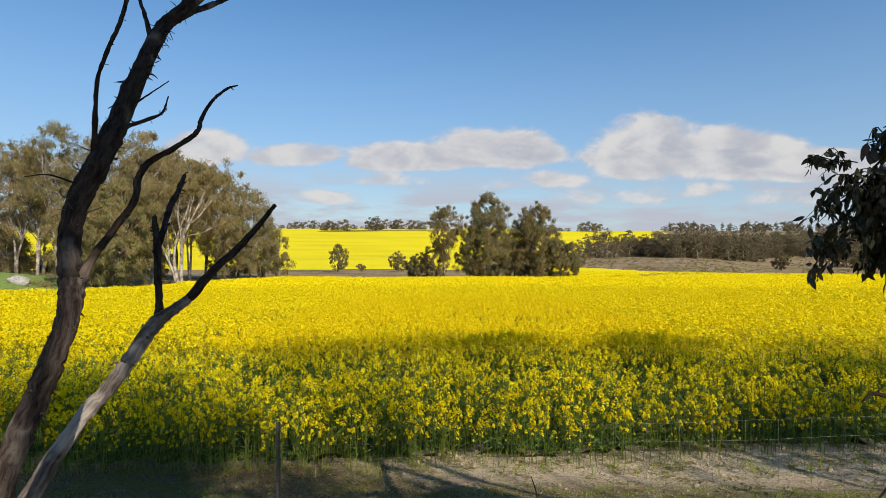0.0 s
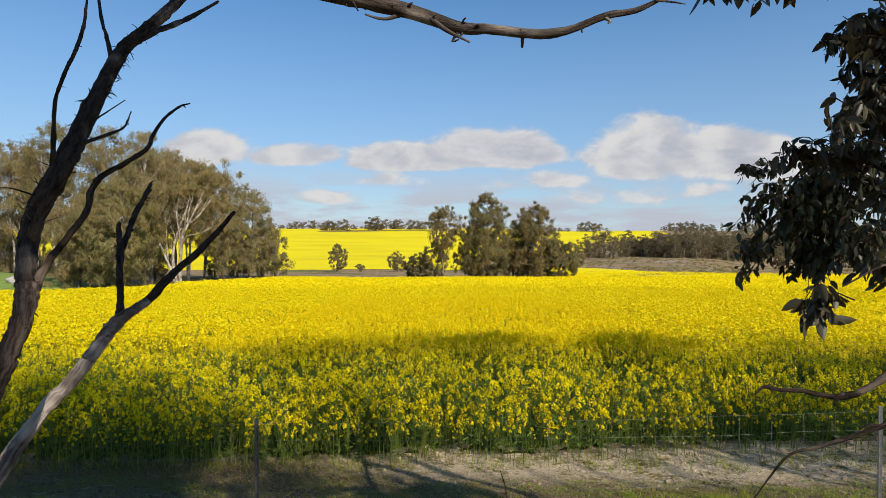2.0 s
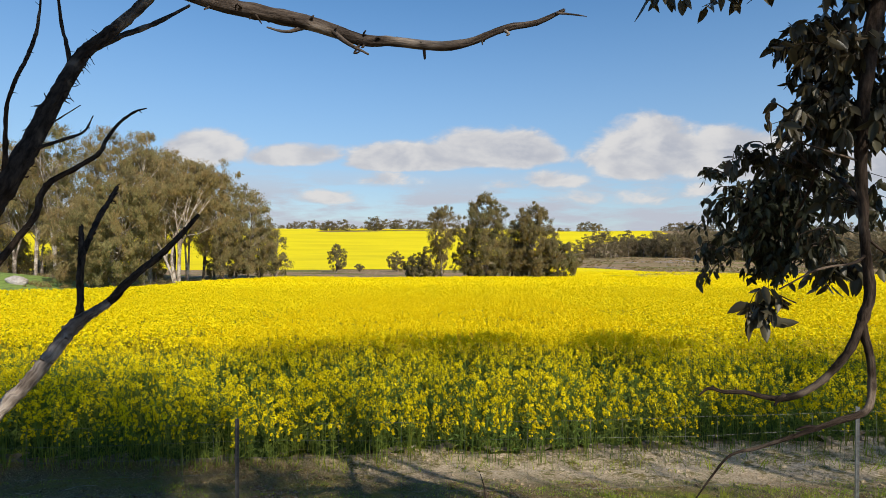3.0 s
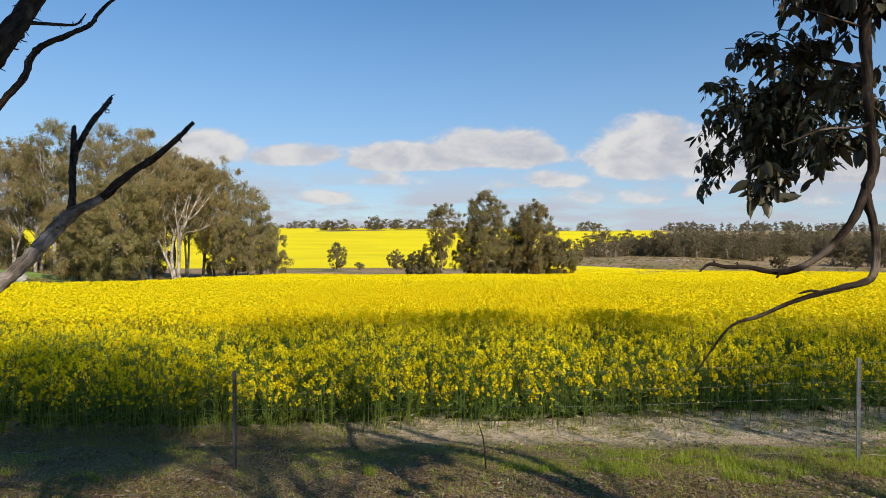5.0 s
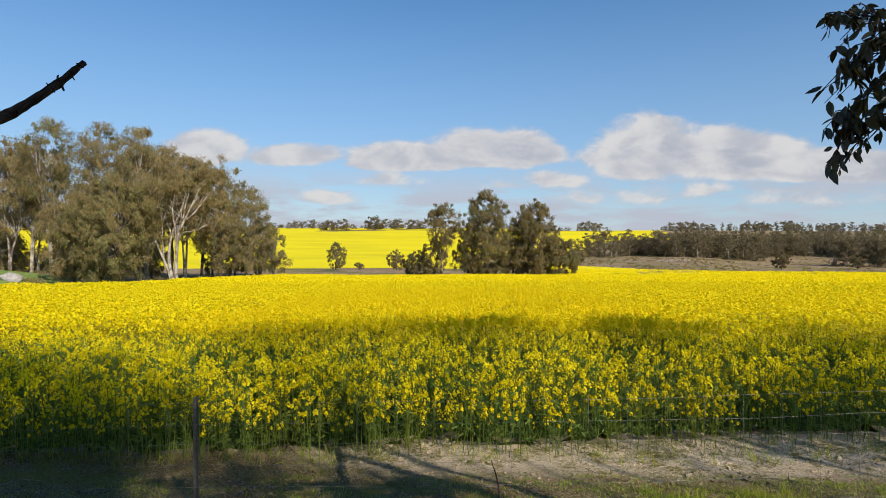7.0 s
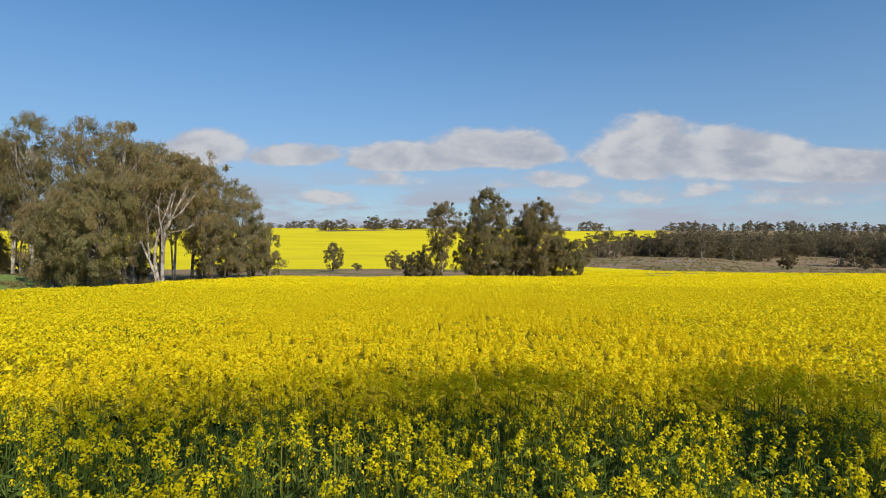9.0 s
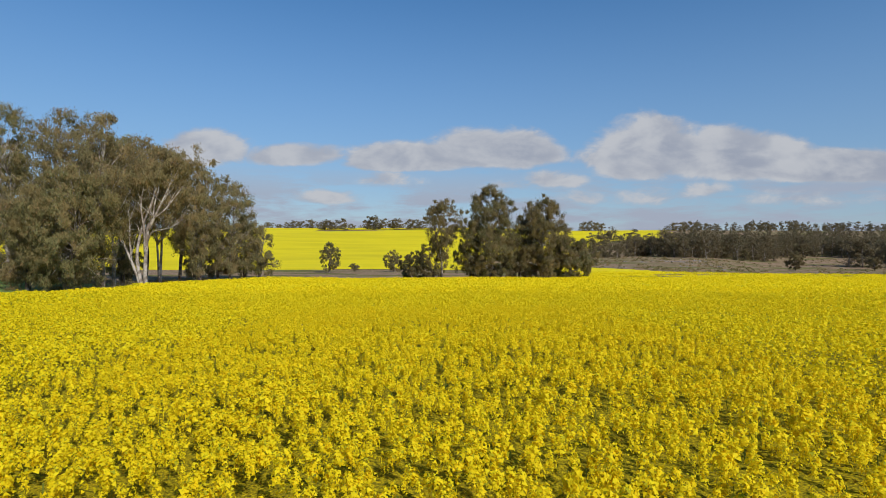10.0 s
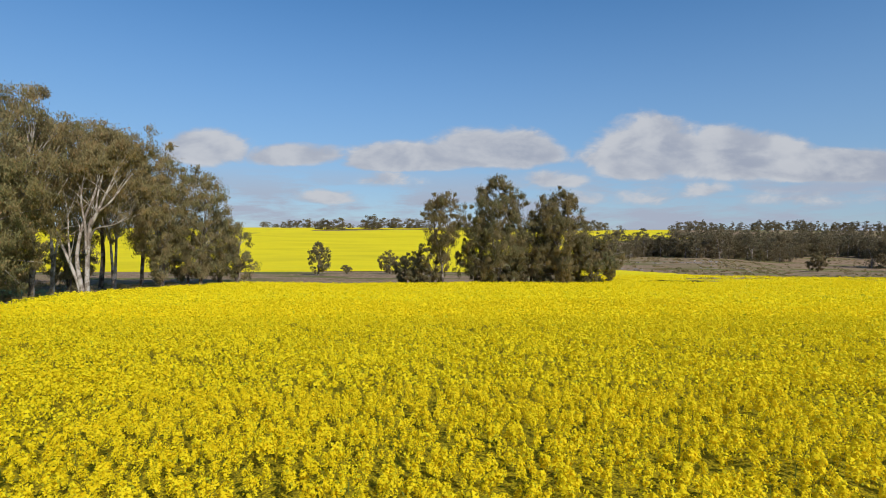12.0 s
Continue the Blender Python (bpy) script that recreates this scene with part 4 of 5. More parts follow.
def build_middle_trees():
    g = "trees at the crop's far edge"
    specs = [
        (784, 110, 14.6, widen(VASE, 0.85), 60, 110, 2, "gum with a forked trunk and thin open crown"),
        (860, 111, 17.0, widen(SPIRE, 1.65), 190, 160, 4, "dense pyramid-shaped gum with leaves down to the crop"),
        (768, 112, 7.9, widen(DOME, 0.7), 40, 110, 2, "dense low gum at the crop's edge"),
        (828, 112, 10.0, widen(SPIRE, 0.8), 40, 120, 2, "dense low gum at the crop's edge"),
        (905, 114, 12.0, widen(SPIRE, 0.85), 50, 120, 2, "slim dark gum standing between two larger ones"),
        (924, 116, 14.5, widen(SPIRE, 0.65), 50, 110, 1, "slim dark gum standing between two larger ones"),
        (948, 110, 15.2, widen(SPIRE, 1.35), 140, 150, 3, "dense olive gum with a pointed crown"),
        (988, 109, 8.0, widen(DOME, 1.15), 90, 130, 3, "low spreading gum with yellowing leaves at the crop's edge"),
    ] + [
        (740, 114, 5.6, widen(DOME, 0.62), 34, 110, 2, "low bushy gum at the crop's edge"),
        (722, 118, 4.8, widen(DOME, 0.38), 18, 110, 1, "small dark shrub at the crop's edge"),
        (595, 157, 7.6, widen(DOME, 0.72), 40, 110, 2, "small lone gum beside the creek flat"),
        (703, 162, 5.8, widen(DOME, 0.72), 34, 100, 2, "grey-green round shrub beside the creek flat"),
        (637, 165, 2.4, widen(DOME, 0.4), 12, 70, 1, "little pale shrub on the creek flat"),
        (1377, 236, 7.6, widen(DOME, 0.85), 40, 90, 2, "rounded grey-green bush on the flat"),
        (1297, 297, 6.0, widen(DOME, 0.7), 26, 70, 2, "small rounded bush on the flat"),
        (1510, 240, 5.0, widen(DOME, 0.7), 26, 70, 2, "small rounded bush on the flat"),
    ]
    for k, (p, y, tall, profile, clumps, each, stems, label) in enumerate(specs):
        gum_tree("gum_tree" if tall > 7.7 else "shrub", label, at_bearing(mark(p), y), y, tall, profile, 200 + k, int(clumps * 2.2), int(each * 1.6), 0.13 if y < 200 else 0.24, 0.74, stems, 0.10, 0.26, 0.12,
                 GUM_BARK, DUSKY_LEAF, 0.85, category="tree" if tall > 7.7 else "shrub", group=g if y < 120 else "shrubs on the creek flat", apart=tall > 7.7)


def build_far_trees():
    rng = np.random.default_rng(77)
    # one pattern tree each size, copied with its parts
    pattern = []
    for k in range(6):
        pattern.append(gum_tree("paddock_tree", "distant round-headed gum on the yellow hill", -900 - 40 * k, -50, 12.0, widen(ROUND, (4.6, 5.6, 6.5, 5.0, 7.2, 4.2)[k]), 300 + k, 34, 44, 0.75, 2.0,
                                 2, 0.12, 0.35, 0.25, GUM_BARK, FAR_LEAF, 0.3, group="gums on the far hill", limbs=8))

    def put(ob, x, y, k, name, label, group):
        t = copy_thing(ob, pose(x, y, float(land(x, y)) - 0.2, 0, 0, float(rng.uniform(0, 360))) @ Matrix.Diagonal((k * float(rng.uniform(0.95, 1.35)), k * float(rng.uniform(0.95, 1.35)), k * float(rng.uniform(0.82, 1.0)), 1.0)))
        t.name = name
        tagged(t, label, "tree", group)

    hill = [(512, 640, 0.7), (524, 640, 0.85), (536, 645, 0.9), (552, 640, 1.0), (571, 575, 0.75), (583, 560, 1.15), (592, 565, 0.8), (607, 575, 1.05), (626, 600, 0.55), (613, 540, 0.4),
            (652, 560, 0.9), (662, 555, 1.15), (672, 560, 0.7), (684, 620, 0.95), (703, 600, 0.95), (697, 605, 0.7), (726, 590, 0.9), (737, 600, 0.85), (748, 590, 0.8), (712, 690, 0.5),
            (990, 690, 0.6), (1003, 690, 0.5), (1030, 660, 0.9), (1042, 655, 1.1), (1055, 660, 1.0), (497, 690, 0.6), (480, 660, 0.8), (640, 720, 0.4)]
    for p, y, k in hill:
        put(pattern[rng.integers(0, 6)], at_bearing(mark(p), y), y, 0.95 * k, "paddock_tree", "distant round-headed gum on the yellow hill", "gums on the far hill")
    for p, k in ((1172, .5), (1185, .8), (1198, .95), (1212, .9), (1226, .85), (1240, .8), (1255, .7), (1316, 1.0), (1330, 0.8), (1343, 1.0), (1356, .9), (1382, 1.0), (1395, 1.1), (1408, .8),
                 (1447, .7), (1462, .9), (1476, .7), (1520, .7), (1550, .8), (1535, .6), (1285, .5)):
        y = 690 + rng.uniform(-20, 30)
        put(pattern[rng.integers(0, 6)], at_bearing(mark(p), y), y, k, "paddock_tree", "distant round-headed gum on the yellow hill", "gums on the far hill")
    # the wood along the creek on the right
    wood = []
    for k in range(5):
        wood.append(gum_tree("woodland_tree", "slim pale-stemmed gum in the creekside wood", -900 - 40 * k, -120, 15.0, widen(WOOD, (1.0, 1.15, 0.9, 1.3, 1.1)[k]), 400 + k, 44, 34, 0.50, 1.35,
                             (2, 1, 2, 3, 1)[k], 0.08, 0.26, 0.2, PALE_BARK if k % 2 else GUM_BARK, FAR_LEAF, 0.45, group="creekside wood", limbs=5))
    for k in range(125):
        p = 1105 + 480 * ((k * 0.618034) % 1.0)
        y = 335 + 28 * math.sin(k * 2.4) + rng.uniform(-18, 30)
        if p > 1430:
            y -= 60 * (p - 1430) / 150
        tall = rng.uniform(0.72, 1.12)
        put(wood[rng.integers(0, 5)], at_bearing(mark(p), y), y, tall, "woodland_tree", "slim pale-stemmed gum in the creekside wood", "creekside wood")
    for k in range(52):
        p, y = 1165 + 410 * ((k * 0.618034 + 0.3) % 1.0), rng.uniform(395, 500)
        put(wood[rng.integers(0, 5)], at_bearing(mark(p), y), y, rng.uniform(0.5, 0.85), "woodland_tree", "gum in the scrub on the slope behind the wood", "creekside wood")
    for k in range(32):
        p, y = 1185 + 400 * ((k * 0.618034 + 0.1) % 1.0), rng.uniform(540, 680)
        put(wood[rng.integers(0, 5)], at_bearing(mark(p), y), y, rng.uniform(0.55, 0.95), "woodland_tree", "gum on the wooded crest of the hill", "creekside wood")
    for k, (p, y, s) in enumerate(((1022, 300, 0.78), (1036, 306, 0.95), (1052, 300, 1.08), (1068, 304, 1.1), (1083, 300, 0.98), (1096, 304, 0.9), (1060, 292, 0.7), (1040, 290, 0.65), (1080, 290, 0.6))):
        put(wood[k % 5], at_bearing(mark(p), y), y, s, "woodland_tree", "dark dense gum standing at the wood's end", "creekside wood")
    for k, (p, y, s) in enumerate(((1240, 318, 0.6), (1330, 300, 0.62), (1345, 304, 0.7), (1470, 262, 0.95), (1492, 258, 1.2), (1510, 262, 1.0), (1545, 255, 1.2), (1562, 250, 1.15))):
        put(wood[k % 5], at_bearing(mark(p), y), y, s, "woodland_tree", "dark spreading gum in front of the creekside wood", "creekside wood")
    # tussocks and low bushes over the creek flat
    y = rng.uniform(128, 335, 1500)
    x = at_bearing(mark(rng.uniform(1000, 1640, 1500)), y)
    ok = ~in_field(x, y - 2.0) & (rough(x, y, 14, 8) + 0.6 * rough(x, y, 5, 3) > -0.1)
    x, y = x[ok], y[ok]
    high = rng.uniform(0.12, 0.5, len(x)) * (1 + 1.6 * (rng.uniform(0, 1, len(x)) > 0.94))
    v, f = leaf_cloud(np.stack([x, y, land(x, y) + high * 0.4], 1), high * 2.2, 26, 0.3, 0.11, rng, -0.3, 0.35)
    tagged(new("tussocks", mesh_of("tussocks", v, f, RUST_LEAF)), "dry tussocks and low scrub on the grey flat", "scrub", kind="stuff")
    # the wood continues behind the grove, on the left
    for k, (p, y, s) in enumerate(((-60, 150, 0.8), (-20, 160, 0.7), (15, 150, 0.6), (110, 170, 0.5), (160, 165, 0.6), (250, 150, 0.6))):
        put(wood[k % 5], at_bearing(mark(p), y), y, s, "woodland_tree", "gum standing behind the grove", "creekside wood")
    for ob in pattern + wood:
        for part in (*ob.children, ob):
            bpy.data.objects.remove(part)


build_crop()
build_far_crop()
build_grove()
build_middle_trees()
build_far_trees()


# ------------------------------------------------------------------ the dead tree beside the fence
def limb(points, sides=9, rng=None, steps=4, rough_by=0.07, ridges=0.0):
    """A knotty tube through points of (x, y, z, radius); ridges: long plates of bark standing out along it."""
    p = np.array(points)
    n = steps * (len(p) - 1) + 1
    line = bend(p[:, :3], n)
    rad = np.interp(np.linspace(0, len(p) - 1, n), np.arange(len(p)), p[:, 3])
    if rng is not None:
        line = line + rng.normal(0, 1, line.shape) * rad[:, None] * 0.03
        rad = rad * (1 + rng.normal(0, 0.04, n))
    v, f = tube(line, rad, sides, rough_by, rng)
    if ridges:
        # each strip of the girth keeps its height for a while, then breaks off
        high = rng.normal(0, 1, (n, sides))
        for i in range(1, n):
            high[i] = np.where(rng.uniform(0, 1, sides) < 0.75, high[i - 1], high[i])
        v[:-2] += ((v[:-2].reshape(n, sides, 3) - line[:, None]) * (ridges * high)[:, :, None]).reshape(-1, 3)
    return v, f


def stubs(points, rng, count, length, radius):
    """Broken twigs and lifted strips of bark along a limb."""
    p = np.array(points)
    out = []
    for _ in range(count):
        k = rng.uniform(0, len(p) - 1.01)
        i = int(k)
        a = p[i] + (p[i + 1] - p[i]) * (k - i)
        way = unit(rng.normal(size=3) + np.array([0, 0, -0.2]))
        start = a[:3] + way * a[3] * 0.5
        end = start + way * (a[3] * 0.7 + length * rng.uniform(0.3, 1.0))
        mid = (start + end) / 2 + rng.normal(0, 0.006, 3)
        out.append(tube(bend([start, mid, end], 5), radius * np.linspace(1, 0.35, 5), 4))
    return out


def build_dead_tree():
    rng = np.random.default_rng(8)
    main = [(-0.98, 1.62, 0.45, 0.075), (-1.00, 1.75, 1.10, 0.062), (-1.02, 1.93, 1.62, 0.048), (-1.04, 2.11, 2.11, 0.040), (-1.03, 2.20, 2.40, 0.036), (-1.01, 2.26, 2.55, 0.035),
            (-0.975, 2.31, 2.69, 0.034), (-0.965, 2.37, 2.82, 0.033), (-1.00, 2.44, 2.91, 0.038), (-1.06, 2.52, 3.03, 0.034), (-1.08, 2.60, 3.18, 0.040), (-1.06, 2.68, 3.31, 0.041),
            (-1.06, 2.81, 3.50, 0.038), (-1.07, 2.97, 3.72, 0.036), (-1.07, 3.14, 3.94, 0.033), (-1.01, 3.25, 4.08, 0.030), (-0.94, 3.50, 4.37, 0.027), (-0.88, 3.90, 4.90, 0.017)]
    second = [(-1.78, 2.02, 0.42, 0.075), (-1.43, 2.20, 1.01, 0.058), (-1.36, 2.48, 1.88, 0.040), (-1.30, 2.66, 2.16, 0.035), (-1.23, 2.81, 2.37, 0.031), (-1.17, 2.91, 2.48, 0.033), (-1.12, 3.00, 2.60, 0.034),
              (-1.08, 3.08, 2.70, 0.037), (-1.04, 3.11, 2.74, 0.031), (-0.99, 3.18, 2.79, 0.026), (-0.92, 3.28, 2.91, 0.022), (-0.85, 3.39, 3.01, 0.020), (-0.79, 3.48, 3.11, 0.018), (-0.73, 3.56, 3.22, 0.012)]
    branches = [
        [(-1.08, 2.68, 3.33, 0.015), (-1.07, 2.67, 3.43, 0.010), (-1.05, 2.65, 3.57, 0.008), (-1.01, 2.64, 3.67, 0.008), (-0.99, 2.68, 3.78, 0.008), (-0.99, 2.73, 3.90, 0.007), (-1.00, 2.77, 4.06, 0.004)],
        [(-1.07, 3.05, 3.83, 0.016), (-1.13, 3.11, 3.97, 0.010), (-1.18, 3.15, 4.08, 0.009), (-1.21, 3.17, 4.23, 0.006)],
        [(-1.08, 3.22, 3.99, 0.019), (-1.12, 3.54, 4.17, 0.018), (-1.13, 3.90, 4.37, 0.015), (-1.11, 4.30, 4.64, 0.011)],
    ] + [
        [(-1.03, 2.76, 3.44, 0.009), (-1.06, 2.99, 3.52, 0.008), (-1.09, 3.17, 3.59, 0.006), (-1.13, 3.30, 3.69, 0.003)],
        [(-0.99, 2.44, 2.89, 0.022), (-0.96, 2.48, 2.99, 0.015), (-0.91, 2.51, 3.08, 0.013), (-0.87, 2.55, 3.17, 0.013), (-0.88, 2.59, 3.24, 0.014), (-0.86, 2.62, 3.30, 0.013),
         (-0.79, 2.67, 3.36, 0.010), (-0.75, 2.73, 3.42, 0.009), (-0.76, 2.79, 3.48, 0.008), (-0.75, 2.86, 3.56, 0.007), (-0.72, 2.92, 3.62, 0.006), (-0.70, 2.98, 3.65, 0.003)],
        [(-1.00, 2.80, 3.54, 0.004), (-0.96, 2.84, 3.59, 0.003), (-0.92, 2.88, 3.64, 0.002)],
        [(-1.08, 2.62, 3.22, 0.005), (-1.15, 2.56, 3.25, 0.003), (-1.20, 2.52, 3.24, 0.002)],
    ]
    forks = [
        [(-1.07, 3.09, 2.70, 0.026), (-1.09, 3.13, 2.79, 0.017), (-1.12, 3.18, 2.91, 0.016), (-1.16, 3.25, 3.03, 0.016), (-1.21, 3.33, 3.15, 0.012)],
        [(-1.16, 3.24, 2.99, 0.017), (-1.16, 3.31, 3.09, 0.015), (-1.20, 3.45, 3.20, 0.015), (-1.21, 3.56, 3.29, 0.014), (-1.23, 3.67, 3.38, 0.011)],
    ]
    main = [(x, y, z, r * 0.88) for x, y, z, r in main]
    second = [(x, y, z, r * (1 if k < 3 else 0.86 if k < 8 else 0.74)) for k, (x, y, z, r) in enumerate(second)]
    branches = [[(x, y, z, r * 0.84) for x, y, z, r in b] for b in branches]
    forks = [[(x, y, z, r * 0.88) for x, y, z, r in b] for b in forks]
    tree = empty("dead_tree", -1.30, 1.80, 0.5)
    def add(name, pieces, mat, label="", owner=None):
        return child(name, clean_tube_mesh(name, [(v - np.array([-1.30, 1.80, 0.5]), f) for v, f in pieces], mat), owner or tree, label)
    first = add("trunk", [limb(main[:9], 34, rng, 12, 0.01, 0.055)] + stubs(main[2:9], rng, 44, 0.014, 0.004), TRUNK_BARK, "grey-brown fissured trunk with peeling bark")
    # upper trunk and branches take the shade-darkened bark, the sunlit lower stems the paler
    add("upper_trunk", [limb(main[8:], 28, rng, 10, 0.01, 0.05)] + stubs(main[9:16], rng, 60, 0.045, 0.003) + stubs(main[11:15], rng, 30, 0.03, 0.005), DEAD_SHADE_BARK, "upper trunk in shade-darkened bark with lifted strips", first)
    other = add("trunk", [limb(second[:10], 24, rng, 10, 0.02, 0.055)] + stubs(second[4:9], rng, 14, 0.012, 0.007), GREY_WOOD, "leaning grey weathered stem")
    add("branch", [limb(second[9:], 12, rng, 6, 0.10, 0.07)] + stubs(second[9:], rng, 12, 0.010, 0.007) + stubs(second[-2:], rng, 6, 0.022, 0.006), DEAD_SHADE_BARK, "", other)
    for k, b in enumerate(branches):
        add("branch", [limb(b, 9, rng, 6, 0.10, 0.05)] + (stubs(b, rng, 5, 0.02, 0.003) if k in (0, 3, 4) else []), DEAD_SHADE_BARK, "", first)
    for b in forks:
        add("branch", [limb(b, 10, rng, 6, 0.10, 0.07)] + stubs(b, rng, 8, 0.008, 0.006) + stubs(b[-2:], rng, 8, 0.022, 0.005), DEAD_SHADE_BARK, "", other)
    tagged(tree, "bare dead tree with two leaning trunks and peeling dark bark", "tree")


# ------------------------------------------------------------------ the roadside gums the camera hangs under
def near_leaf():
    """One young gum leaf along -z, broad, slightly curved and folded along its midrib."""
    t = np.array([0.0, 0.2, 0.45, 0.75, 1.0])
    w = np.array([0.06, 0.85, 1.0, 0.66, 0.03]) * 0.215
    cx = 0.12 * t * t
    left = np.stack([cx - w, 0.30 * w, -t], 1)
    mid = np.stack([cx, -0.02 * np.ones(5), -t], 1)
    right = np.stack([cx + w, 0.30 * w, -t], 1)
    v = np.concatenate([left, mid, right])
    f = [(i, i + 1, 5 + i + 1, 5 + i) for i in range(4)] + [(5 + i, 5 + i + 1, 10 + i + 1, 10 + i) for i in range(4)]
    return v, np.array(f)


def spray(root, middle, half, twigs, leaves, size, rng):
    """Twigs from a limb into a soft ball, each with leaves hanging along its outer part."""
    wood, at = [], []
    for _ in range(twigs):
        end = middle + unit(rng.normal(size=3)) * half * rng.uniform(0.3, 1.0) ** 0.6
        a = root + (middle - root) * rng.uniform(0.2, 0.75)
        bow = (a + end) / 2 + np.array([0, 0, 0.06]) + rng.normal(0, 0.03, 3)
        line = bend([a, bow, end], 8)
        wood.append(tube(line, 0.0032 * np.linspace(1, 0.4, 8), 4))
        k = rng.uniform(0.25, 1.0, leaves) * 7
        i = np.minimum(k.astype(int), 6)
        at.append(line[i] + (line[i + 1] - line[i]) * (k - i)[:, None] + rng.normal(0, 0.006, (leaves, 3)))
    at = np.concatenate(at)
    return wood, at, scatter(near_leaf(), at, size * rng.uniform(0.6, 1.3, len(at)), rng, 0.75)


def build_roadside_gum():
    rng = np.random.default_rng(21)
    root = np.array([4.8, 0.2, 0.6])
    tree = empty("roadside_gum", *root)
    hang = [(3.35, 1.6, 6.4, 0.055), (3, 2.7, 5.5, 0.048), (2.338, 2.763, 4.169, 0.034), (2.159, 2.668, 3.696, 0.025), (2.131, 2.659, 3.403, 0.0191), (2.14, 2.659, 3.214, 0.0167), (2.149, 2.659, 3.054, 0.0167), (2.168, 2.659, 2.883, 0.0191),
            (2.14, 2.659, 2.77, 0.0175), (2.168, 2.659, 2.657, 0.0135), (2.178, 2.659, 2.543, 0.0135), (2.131, 2.621, 2.458, 0.0127), (2.017, 2.593, 2.43, 0.0111), (1.875, 2.555, 2.402, 0.0087), (1.79, 2.555, 2.373, 0.0071), (1.724, 2.602, 2.326, 0.0071),
            (1.639, 2.63, 2.288, 0.0048), (1.582, 2.649, 2.203, 0.004), (1.516, 2.659, 2.099, 0.0024)]
    side = [(2.14, 2.659, 2.789, 0.0159), (2.102, 2.659, 2.685, 0.0151), (2.027, 2.668, 2.581, 0.0135), (1.942, 2.687, 2.506, 0.0127), (1.847, 2.706, 2.477, 0.0119), (1.743, 2.725, 2.496, 0.0087), (1.667, 2.734, 2.496, 0.0079), (1.611, 2.744, 2.506, 0.0071),
            (1.573, 2.744, 2.477, 0.0024)]
    small = [
        [(1.875, 2.697, 2.496, 0.0085), (1.847, 2.687, 2.477, 0.0076), (1.828, 2.678, 2.458, 0.0038)],
        [(1.923, 2.564, 2.411, 0.0066), (1.875, 2.555, 2.42, 0.0057), (1.828, 2.545, 2.411, 0.0028)],
        [(2.14, 2.659, 3.214, 0.0095), (2.253, 2.942, 3.328, 0.0085), (2.301, 3.235, 3.441, 0.0076), (2.272, 3.519, 3.469, 0.0066), (2.178, 3.651, 3.299, 0.0047)],
        [(2.149, 2.659, 3.365, 0.004), (1.98, 2.66, 3.42, 0.003), (1.84, 2.68, 3.47, 0.002)],
        [(2.282, 3.141, 3.403, 0.0076), (2.367, 3.415, 3.243, 0.0057), (2.329, 3.604, 3.016, 0.0038)],
        [(2.149, 2.659, 3.025, 0.0066), (2.064, 2.602, 2.997, 0.0047), (1.904, 2.545, 2.978, 0.0038), (1.734, 2.489, 2.912, 0.0028)],
        [(2.149, 2.659, 3.091, 0.0057), (2.263, 2.678, 3.025, 0.0038), (2.395, 2.716, 3.073, 0.0028)],
    ]
    trunk = [(4.8, 0.2, 0.3, 0.15), (4.9, 0.3, 2.2, 0.09), (4.7, 0.7, 4.2, 0.07), (4.9, 0.9, 5.6, 0.05), (4.6, 0.8, 7.2, 0.035), (4.8, 0.7, 9.4, 0.02)]
    fork = [(4.7, 0.7, 4.2, 0.07), (4.2, 1.2, 5.7, 0.06), (3.35, 1.6, 6.4, 0.056)]

    def add(name, pieces, mat, label="", owner=None):
        return child(name, clean_tube_mesh(name, [(v - root, f) for v, f in pieces], mat), owner or tree, label)

    add("trunk", [limb(trunk, 12, rng)], GUM_BARK)
    add("limb", [limb(fork, 9, rng)], GUM_BARK)
    bough = add("hanging_branch", [limb(hang, 9, rng)], DEAD_SHADE_BARK, "dark curved branch hanging low")
    add("branch", [limb(side, 8, rng)] + stubs(side[3:], rng, 4, 0.012, 0.004), DEAD_SHADE_BARK)
    for b in small:
        add("twig", [limb(b, 6, rng)], DEAD_SHADE_BARK, "", bough)
